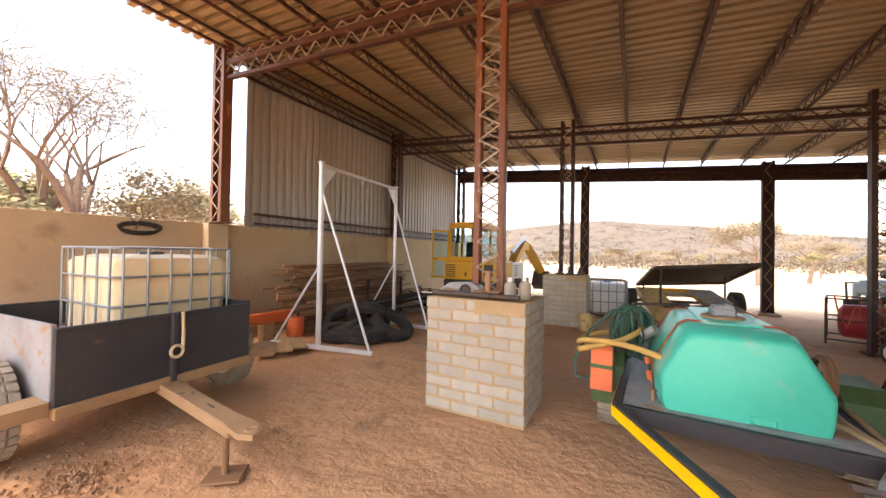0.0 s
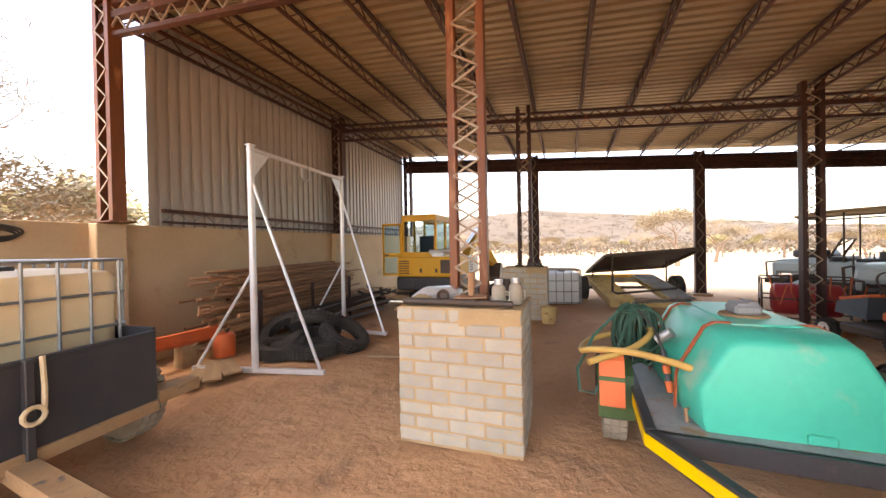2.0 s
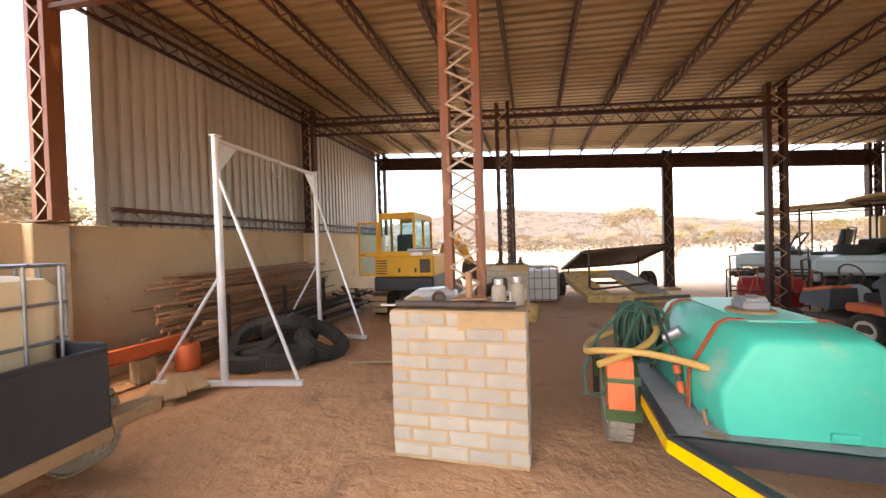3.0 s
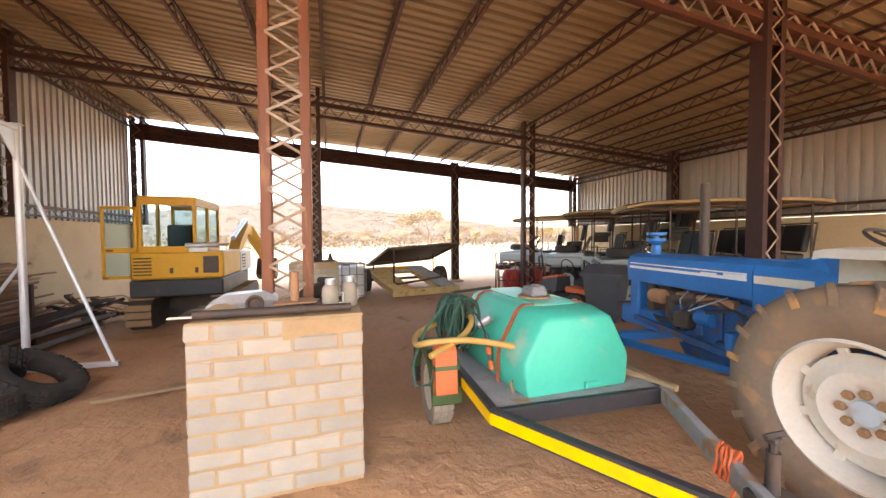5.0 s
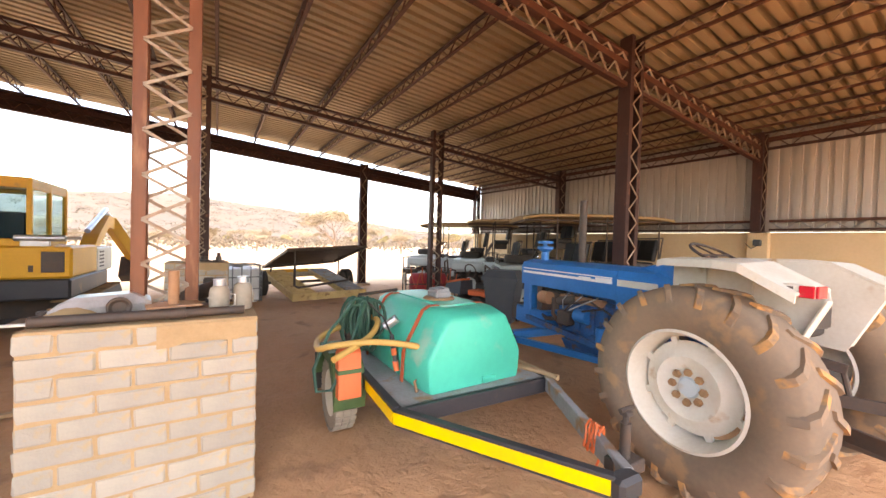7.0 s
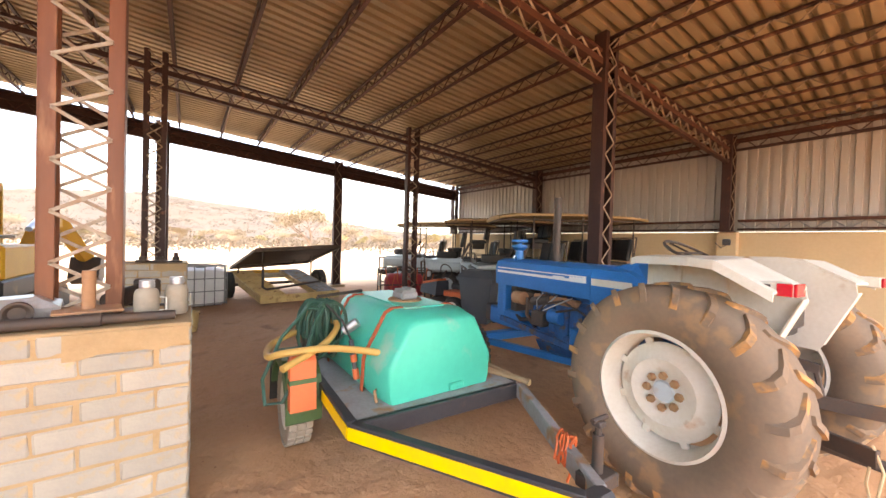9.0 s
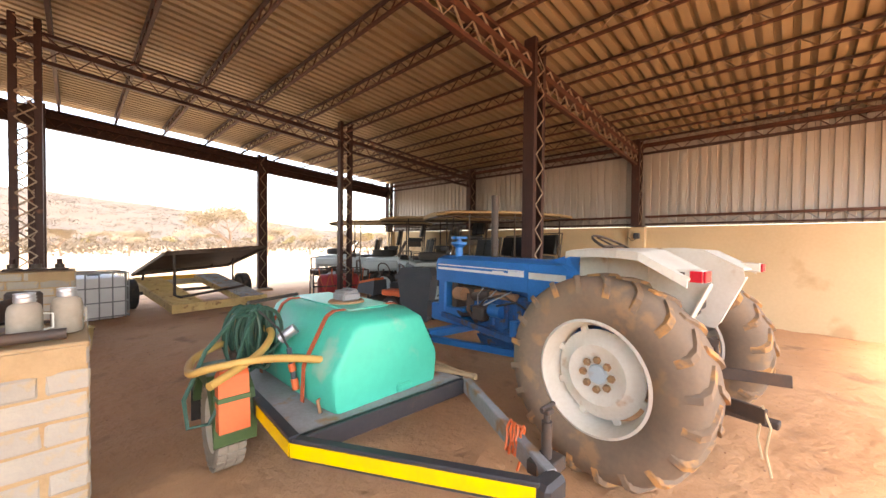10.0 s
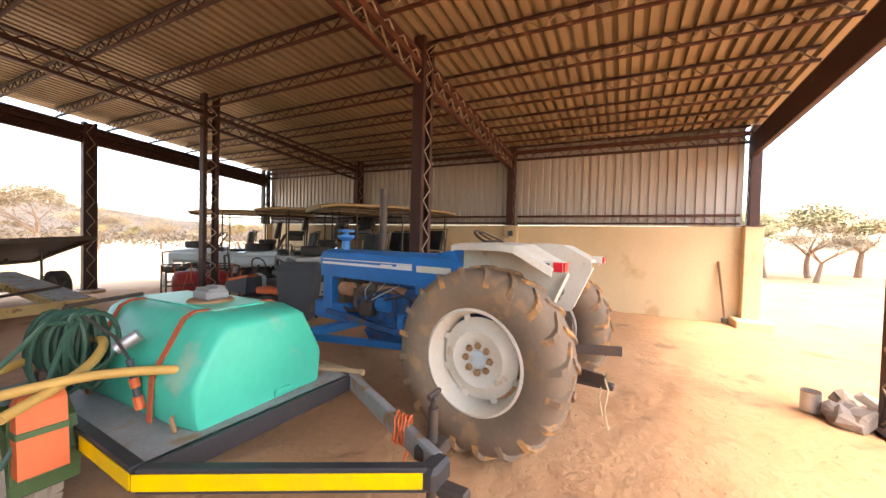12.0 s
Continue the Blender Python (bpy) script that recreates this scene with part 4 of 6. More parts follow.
# ---- tractor ----
def tractor():
    T = thing("tractor", pose(1.20, 5.50, 0, 0, 0, -7), "blue and off-white farm tractor with dusty rear tyres", "tractor")
    R, w = 0.685, 0.40
    for s in (-1, 1):
        cx = s * 0.72
        rim = part("rear_wheel", B().lathe([(0.385, -0.15), (0.365, -0.16), (0.345, -0.12), (0.325, -0.02), (0.325, 0.02), (0.345, 0.12), (0.365, 0.16), (0.385, 0.15)], (cx, 0, R), "x", 48, True), CREAM, T, "off-white steel wheel rim")
        disc = B().lathe([(0.0, s * 0.05), (0.12, s * 0.05), (0.14, s * 0.06), (0.20, s * 0.075), (0.265, s * 0.035), (0.298, s * 0.03), (0.298, s * 0.015), (0.2, s * 0.055), (0.0, s * 0.03)], (cx, 0, R), "x", 40)
        part("wheel_disc", disc, CREAM, rim)
        for k in range(8):
            a = 2 * math.pi * k / 8
            b = B().lathe([(0.0, 0.0), (0.019, 0.0), (0.026, -s * 0.012), (0.026, -s * 0.03)], (cx + s * 0.085, 0.098 * math.cos(a), R + 0.098 * math.sin(a)), "x", 6)
            part("wheel_nut", b, DUSTY, rim, "rusty wheel nut", False)
        part("hub_cap", B().lathe([(0.0, s * 0.068), (0.06, s * 0.066), (0.068, s * 0.05)], (cx, 0, R), "x", 20), PALE_BLUE, rim, "pale blue hub centre")
        for k in range(8):
            a = 2 * math.pi * (k + 0.5) / 8
            b = B()
            u = Vector((0, math.cos(a), math.sin(a)))
            b.box(Vector((cx + s * 0.02, 0, R)) + u * 0.30, (0.025, 0.09, 0.05), Matrix(((1, 0, 0), u, Vector((0, -math.sin(a), math.cos(a))))).transposed(), 0.012)
            part("rim_lug", b, CREAM, rim, "", False)
        part("tyre", B().lathe(tyre_profile(R * 0.955, w, 0.372), (cx, 0, R), "x", 56, True), DUST_RUBBER, rim)
        for side in (-1, 1):
            for k in range(20):
                b = B()
                a0 = 2 * math.pi * (k + (0.5 if side > 0 else 0)) / 20
                rows = []
                for f, r_, h_ in ((0.02, 0.95, 0.022), (0.5, 0.95, 0.026), (0.82, 0.94, 0.026), (0.98, 0.90, 0.022), (1.02, 0.83, 0.010)):
                    a = a0 + 0.20 * f
                    wa = 0.042
                    ring = []
                    for da, rr in ((-wa, R * r_ - 0.02), (-wa * 0.7, R * r_ + h_), (wa * 0.7, R * r_ + h_), (wa, R * r_ - 0.02)):
                        ring.append((cx + side * f * w * 0.48, (rr) * math.cos(a + da), R + rr * math.sin(a + da)))
                    rows.append(ring)
                b.loft(rows)
                part("tread_lug", b, LUG_RUBBER, rim, "", False)
        # mudguard
        b = B()
        prof = [(0.37, 1.50, 0.60), (0.30, 1.515, 0.64), (-0.12, 1.525, 0.80), (-0.26, 1.515, 0.82), (-0.52, 1.375, 0.82)]
        b.loft([[(s * 0.40, y, z + 0.012), (s * (xo - 0.01), y, z), (s * xo, y, z - 0.05), (s * (xo - 0.012), y, z - 0.05), (s * (xo - 0.02), y, z - 0.012), (s * 0.40, y, z - 0.004)] for y, z, xo in prof])
        part("mudguard", b, CREAM, T, "off-white flat-topped mudguard", False)
        inner = [(0.36, 0.95), (0.35, 1.49), (0.29, 1.51), (-0.14, 1.52), (-0.26, 1.51), (-0.52, 1.365), (-0.53, 1.30), (-0.36, 0.9)]
        part("mudguard_side", B().prism(inner, s * 0.40, s * 0.412, "x"), CREAM, T, "dusty off-white inner sheet", False)
        part("mudguard_rib", B().box((s * 0.418, 0.12, 1.22), (0.012, 0.02, 0.55), None, 0.003).box((s * 0.418, -0.16, 1.22), (0.012, 0.02, 0.55), None, 0.003), CREAM, T, "", False)
        part("rear_flange", B().beam((s * 0.44, -0.53, 1.32), (s * 0.44, -0.37, 0.94), 0.075, 0.01, up=(0, 1, 0.4)), CREAM, T, "", False)
        lamp = part("tail_lamp", B().box((s * 0.70, -0.50, 1.385), (0.11, 0.15, 0.07), None, 0.008), CREAM, T, "off-white rear lamp box", False)
        part("lens", B().box((s * 0.70, -0.582, 1.385), (0.10, 0.014, 0.062), None, 0.004).box((s * 0.758, -0.545, 1.385), (0.01, 0.06, 0.062), None, 0.003), LAMP_RED, lamp, "red lens", False)
        part("socket", B().box((s * 0.757, -0.46, 1.385), (0.006, 0.06, 0.045), None, 0.002), IRON, lamp, "", False)
    # drive train
    part("rear_axle", B().tube((-0.6, 0, R), (0.6, 0, R), 0.11, 14).box((0, 0, R + 0.02), (0.42, 0.6, 0.5), None, 0.05), BLUE_DARK, T)
    part("gearbox", B().box((0, 0.62, 0.72), (0.36, 0.75, 0.42), None, 0.05).box((0, 0.62, 0.55), (0.3, 0.6, 0.2), None, 0.04), BLUE_DARK, T, "", False)
    eng = B().box((0, 1.38, 0.78), (0.44, 0.85, 0.46), None, 0.03).box((0, 1.4, 0.50), (0.26, 0.75, 0.16), None, 0.03).box((0, 1.38, 1.03), (0.26, 0.78, 0.12), None, 0.02)
    for k in range(4):
        eng.box((-0.22, 1.1 + 0.19 * k, 0.80), (0.06, 0.07, 0.28), None, 0.012)
    part("engine_block", eng, BLUE_DARK, T, "greasy blue engine block", False)
    part("oil_filter", B().tube((-0.27, 1.30, 0.84), (-0.27, 1.46, 0.84), 0.07, 12), BLUE, T)
    part("fuel_filter", B().tube((-0.29, 1.12, 0.60), (-0.29, 1.12, 0.78), 0.05, 10), BLUE, T)
    part("fuel_pump", B().box((-0.27, 1.62, 0.78), (0.12, 0.18, 0.16), None, 0.02).tube((-0.25, 1.75, 0.95), (-0.25, 1.5, 1.0), 0.05, 10), IRON, T)
    part("fuel_pipes", B().path([(-0.29, 1.62, 0.86), (-0.32, 1.5, 0.96), (-0.27, 1.3, 1.02), (-0.25, 1.15, 0.95)], 0.012, 6).path([(-0.28, 1.8, 0.98), (-0.31, 1.78, 0.8), (-0.25, 1.7, 0.66)], 0.025, 6), IRON, T)
    part("starter", B().tube((-0.27, 0.95, 0.62), (-0.27, 1.25, 0.62), 0.06, 12), BLUE_DARK, T)
    part("exhaust_manifold", B().box((-0.21, 1.45, 1.0), (0.1, 0.6, 0.07), None, 0.02), PIPE_RUST, T, "", False)
    part("injector_lines", B().path([(-0.25, 1.2, 1.06), (-0.3, 1.3, 1.0), (-0.29, 1.55, 0.88)], 0.007, 5).path([(-0.25, 1.4, 1.06), (-0.31, 1.45, 0.98), (-0.29, 1.6, 0.88)], 0.007, 5).path([(-0.25, 1.6, 1.06), (-0.32, 1.62, 0.98), (-0.3, 1.63, 0.88)], 0.007, 5), CHROME, T)
    part("alternator", B().tube((-0.27, 1.88, 0.96), (-0.27, 2.02, 0.96), 0.075, 14).tube((-0.27, 2.02, 0.96), (-0.27, 2.06, 0.96), 0.045, 12), PIPE_RUST, T, "rusty alternator")
    part("radiator_hose", B().path([(-0.14, 2.1, 1.04), (-0.2, 2.0, 1.07), (-0.2, 1.85, 1.05), (-0.12, 1.78, 1.02)], 0.028, 8), RUBBER, T)
    part("radiator_hose", B().path([(-0.2, 2.08, 0.74), (-0.24, 1.96, 0.7), (-0.18, 1.84, 0.72)], 0.026, 8), RUBBER, T)
    part("sump", B().loft([[(x * 0.15, 1.0 + 0.8 * y, 0.5) for x, y in ((-1, 0), (1, 0), (1, 1), (-1, 1))], [(x * 0.11, 1.06 + 0.68 * y, 0.36) for x, y in ((-1, 0), (1, 0), (1, 1), (-1, 1))]]), BLUE_DARK, T, "", False)
    part("foot_plate", B().box((-0.38, 0.55, 0.54), (0.26, 0.42, 0.012), None, 0.003).box((-0.30, 0.9, 0.66), (0.02, 0.05, 0.28), None, 0.004), IRON, T, "", False)
    part("wiring", B().path([(-0.29, 0.6, 0.96), (-0.32, 0.9, 0.9), (-0.3, 1.1, 0.97), (-0.31, 1.35, 0.9)], 0.011, 6).path([(-0.27, 0.8, 1.0), (-0.32, 1.0, 0.8), (-0.29, 1.1, 0.66)], 0.012, 6), RUBBER, T)
    # hood
    hood_prof = [(-0.27, 1.08), (-0.275, 1.30), (-0.25, 1.36), (-0.14, 1.395), (0.14, 1.395), (0.25, 1.36), (0.275, 1.30), (0.27, 1.08)]
    part("bonnet", B().prism(hood_prof, 0.98, 2.42, "y"), BLUE, T, "bright blue bonnet with white stripes", False)
    tank_prof = [(-0.275, 1.0), (-0.28, 1.30), (-0.25, 1.365), (-0.14, 1.40), (0.14, 1.40), (0.25, 1.365), (0.28, 1.30), (0.275, 1.0)]
    b = B().loft([[(x, 0.972, z) for x, z in tank_prof], [(x, 0.62, z - 0.005) for x, z in tank_prof], [(x * 1.0, 0.42, 1.0 + (z - 1.0) * 0.72) for x, z in tank_prof], [(x * 0.8, 0.34, 1.0 + (z - 1.0) * 0.45) for x, z in tank_prof]])
    part("fuel_tank_cowl", b, BLUE, T, "", False)
    part("dash_cowl", B().loft([[(-0.2, 0.80, 1.385), (0.2, 0.80, 1.385), (0.16, 0.80, 1.405), (-0.16, 0.80, 1.405)], [(-0.2, 0.62, 1.37), (0.2, 0.62, 1.37), (0.15, 0.62, 1.455), (-0.15, 0.62, 1.455)], [(-0.2, 0.46, 1.25), (0.2, 0.46, 1.25), (0.15, 0.48, 1.47), (-0.15, 0.48, 1.47)]]), BLUE, T, "", False)
    part("dash", B().box((0, 0.46, 1.34), (0.34, 0.16, 0.18), Euler((0.5, 0, 0)).to_matrix(), 0.02), IRON, T, "", False)
    part("grille_nose", B().box((0, 2.34, 0.98), (0.5, 0.15, 0.66), None, 0.02), BLUE, T, "blue front cowl", False)
    part("grille", B().box((0, 2.43, 1.05), (0.4, 0.02, 0.5), None, 0.006), IRON, T, "", False)
    part("radiator", B().box((0, 2.14, 0.95), (0.42, 0.1, 0.45), None, 0.01), IRON, T, "", False)
    part("front_weight", B().box((0, 2.62, 0.66), (0.4, 0.22, 0.22), None, 0.02), IRON, T, "", False)
    part("front_bolster", B().box((0, 2.28, 0.66), (0.46, 0.62, 0.22), None, 0.02).box((0, 2.24, 0.46), (1.34, 0.11, 0.1), None, 0.01), BLUE, T, "", False)
    for s in (-1, 1):
        part("side_rail", B().beam((s * 0.26, 2.3, 0.66), (s * 0.36, 0.45, 0.56), 0.05, 0.06), BLUE_DARK, T, "", False)
        part("axle_strut", B().beam((s * 0.55, 2.24, 0.42), (s * 0.2, 1.05, 0.44), 0.06, 0.07), BLUE, T, "", False)
        part("stripe", B().box((s * 0.2785, 1.70, 1.285), (0.005, 1.36, 0.012), None, 0.001).box((s * 0.2785, 1.70, 1.24), (0.005, 1.36, 0.028), None, 0.001), WHITE, T, "white bonnet stripes", False)
        part("stripe_panel", B().box((s * 0.2835, 0.76, 1.25), (0.006, 0.40, 0.062), None, 0.001), CREAM, T, "plain white stripe panel", False)
        part("name_badge", B().box((s * 0.2815, 1.12, 1.252), (0.004, 0.2, 0.05), None, 0.001).box((s * 0.2815, 1.36, 1.252), (0.004, 0.16, 0.03), None, 0.001), WHITE, T, "white badge lettering shown as bars", False)
        small_wheel(T, (s * 0.74, 2.26, 0.32), 0.32, 0.18, RUBBER, CREAM, "x")
    part("exhaust_pipe", B().tube((0.05, 1.72, 1.38), (0.05, 1.72, 2.12), 0.042, 12), IRON, T, "tall dark exhaust pipe")
    part("air_cleaner", B().lathe([(0, 1.38), (0.05, 1.38), (0.05, 1.46), (0.045, 1.5), (0.1, 1.54), (0.1, 1.57), (0.03, 1.575), (0.03, 1.6), (0.1, 1.605), (0.1, 1.635), (0, 1.64)], (-0.12, 2.16, 0), "z", 20), BLUE, T, "blue stacked air pre-cleaner")
    wh = part("steering_wheel", B().path([(0.19 * math.cos(a), 0.28 + 0.165 * math.sin(a), 1.545 + 0.09 * math.sin(a)) for a in np.linspace(0, 2 * math.pi, 28, endpoint=False)], 0.012, 6, True), IRON, T)
    part("spokes", B().tube((-0.19, 0.28, 1.545), (0.19, 0.28, 1.545), 0.009, 6).tube((0, 0.28, 1.545), (0, 0.43, 1.62), 0.009, 6), IRON, wh)
    part("steering_column", B().tube((0, 0.28, 1.54), (0, 0.52, 1.28), 0.025, 8), IRON, T)
    part("seat", B().box((0, -0.12, 1.06), (0.44, 0.38, 0.09), None, 0.03).box((0, -0.30, 1.17), (0.44, 0.08, 0.2), None, 0.03), VINYL, T, "", False)
    part("seat_post", B().box((0, -0.1, 0.95), (0.2, 0.25, 0.16), None, 0.02), IRON, T, "", False)
    # rear linkage
    for s in (-1, 1):
        part("lift_arm", B().beam((s * 0.22, -0.2, 0.58), (s * 0.42, -0.80, 0.60), 0.03, 0.085), IRON, T, "", False)
        part("top_arm", B().beam((s * 0.24, -0.10, 0.84), (s * 0.30, -0.40, 0.80), 0.035, 0.065), IRON, T, "", False)
        part("drop_link", B().tube((s * 0.30, -0.38, 0.79), (s * 0.30, -0.42, 0.6), 0.016, 6), IRON, T)
    part("draw_bar", B().box((0, -0.55, 0.42), (0.09, 0.5, 0.04), None, 0.006), IRON, T, "", False)
    part("string", B().path([(-0.42, -0.78, 0.66), (-0.43, -0.82, 0.55), (-0.42, -0.80, 0.4), (-0.44, -0.83, 0.28)], 0.006, 5).path([(-0.42, -0.78, 0.62), (-0.40, -0.76, 0.46), (-0.38, -0.78, 0.34)], 0.006, 5), ROPE, T, "frayed pale string")
    return T


# ---- things along the side wall ----
def pipe_stack():
    rnd = random.Random(7)
    meshes = {}
    for r in (0.016, 0.022, 0.03):
        for L in (2.6, 3.2, 3.7):
            meshes[r, L] = B().tube((0, -L / 2, 0), (0, L / 2, 0), r, 7).mesh("steel_pipe", PIPE_RUST, True)
    for x in (-7.15, -6.45):
        for y in (8.9, 10.2, 11.5):
            p = thing("rack_post", pose(x, y, 0), "rusty upright that holds the stacked pipes", "post", "posts of the pipe rack")
            part("upright", B().box((0, 0, 0.46), (0.04, 0.06, 0.92), None, 0.004), RUST_DARK, p, "", False)
    z = 0.12
    while z < 1.28:
        x = -7.10
        top = -6.5 - max(0, z - 0.9) * 0.8
        while x < top:
            r, L = rnd.choice((0.016, 0.022, 0.022, 0.03)), rnd.choice((2.6, 3.2, 3.7))
            ob = new("steel_pipe", meshes[r, L])
            ob.matrix_world = pose(x + r, 10.15 + rnd.uniform(-0.35, 0.35), z, rnd.uniform(-1.2, 1.2), 0, rnd.uniform(-2.2, 2.2))
            tagged(ob, "long rusty steel pipe in a stack by the wall", "pipe", "rusty pipes stacked by the wall")
            x += 2 * r + rnd.uniform(0.012, 0.05)
        z += 0.062
    for k in range(9):
        c = thing("steel_channel", pose(-6.25 + rnd.uniform(-0.2, 0.25), 10.9 + rnd.uniform(-0.3, 0.3), 0.05 + 0.052 * k, rnd.uniform(-1, 3), 0, rnd.uniform(-9, 4)), "dull grey steel channel lying beside the pipes", "steel channel", "steel channels on the floor")
        part("web", B().box((0, 0, 0), (0.10, 3.0, 0.008)), GREY_PAINT if k % 3 == 0 else IRON, c, "", False)
        for s in (-1, 1):
            part("flange", B().box((s * 0.048, 0, 0.02), (0.006, 3.0, 0.04)), GREY_PAINT if k % 3 == 0 else IRON, c, "", False)
    for k in range(14):
        s = thing("scrap_iron", pose(-6.5 + rnd.uniform(-0.4, 0.5), 12.7 + rnd.uniform(-0.5, 0.9), 0.08 + rnd.uniform(0, 0.3), rnd.uniform(-20, 20), rnd.uniform(-20, 20), rnd.uniform(0, 180)), "dark rusty piece of scrap steel in a heap", "scrap metal", "scrap heap by the wall")
        part("bar", B().box((0, 0, 0), (rnd.uniform(0.4, 0.9), rnd.uniform(0.05, 0.12), 0.06), None, 0.008), IRON, s, "", False)
        part("bent_rod", B().path([(-0.3, 0, 0.04), (0.0, 0.1, 0.14), (0.3, -0.05, 0.08)], 0.014, 6), PIPE_RUST, s)
    b = thing("orange_beam", pose(-6.75, 6.6, 0.30, 0, 0, -4), "orange-red painted steel beam lying on blocks", "steel beam")
    part("web", B().box((0, 0, 0.08), (0.02, 3.4, 0.14), None, 0.003), ORANGE, b, "", False)
    for z in (0.0, 0.16):
        part("flange", B().box((0, 0, z), (0.09, 3.4, 0.015), None, 0.003), ORANGE, b, "", False)
    for y in (-1.2, 1.2):
        part("block", B().box((0, y, -0.16), (0.18, 0.2, 0.29), None, 0.01), WOOD, b, "timber block", False)
    for k in range(3):
        w = thing("plank", pose(-6.1 + 0.14 * k, 7.55 + 0.1 * k, 0.03 + 0.026 * k, 0, 0, -50 + 9 * k), "weathered plank lying on the sand", "plank", "loose planks")
        part("board", B().box((0, 0, 0), (1.1 - 0.2 * k, 0.2, 0.024), None, 0.004), WOOD, w, "", False)
    pl = thing("loose_batten", pose(-3.95, 8.9, 0.02, 0, 0, 12), "thin weathered batten lying on the sand", "batten")
    part("board", B().box((0, 0, 0), (0.9, 0.06, 0.03), None, 0.004), WOOD, pl, "", False)
    d = thing("oil_can", pose(-6.55, 8.3, 0.0), "scuffed orange can by the pipe stack", "can")
    part("body", B().lathe([(0, 0), (0.14, 0), (0.15, 0.02), (0.15, 0.3), (0.13, 0.34), (0.05, 0.36), (0, 0.36)], (0, 0, 0), "z", 20), ORANGE, d)
    part("spout", B().tube((0.05, 0, 0.35), (0.09, 0, 0.42), 0.02, 8), IRON, d)


def old_tyre(m, R=0.40, w=0.20):
    t = thing("old_tyre", m, "worn black tyre in a heap on the sand", "tyre", "heap of old tyres")
    part("casing", B().lathe(tyre_profile(R * 0.97, w, R * 0.58), (0, 0, 0), "z", 36, True), RUBBER, t)
    b = B()
    for k in range(34):
        a = 2 * math.pi * k / 34
        u = Vector((math.cos(a), math.sin(a), 0))
        for s in (-0.3, 0.0, 0.3):
            b.box(u * R * 0.975 + Vector((0, 0, s * w)), (R * 0.05, R * 0.13, w * 0.24), Matrix((u, Vector((-math.sin(a), math.cos(a), 0)), Vector((0, 0, 1)))).transposed(), 0.003)
    part("tread", b, RUBBER, t, "", False)
    return t


def wall_coil():
    t = thing("cable_coil", pose(-7.335, 6.25, 1.80), "dark coil of cable hung over the wall on a stick", "cable coil")
    for k in range(3):
        part("loop", B().path([(0.012 * k, (0.22 + 0.02 * k) * math.cos(a), 0.07 * math.sin(a) + 0.02 * k) for a in np.linspace(0, 2 * math.pi, 26, endpoint=False)], 0.014, 6, True), RUBBER, t)
    part("stick", B().path([(0, -0.05, 0.0), (0.02, 0.02, 0.2), (0, 0.0, 0.36)], 0.013, 6).path([(0, -0.02, 0.08), (0, -0.2, 0.24), (0, -0.17, 0.33)], 0.01, 5), BARK, t)


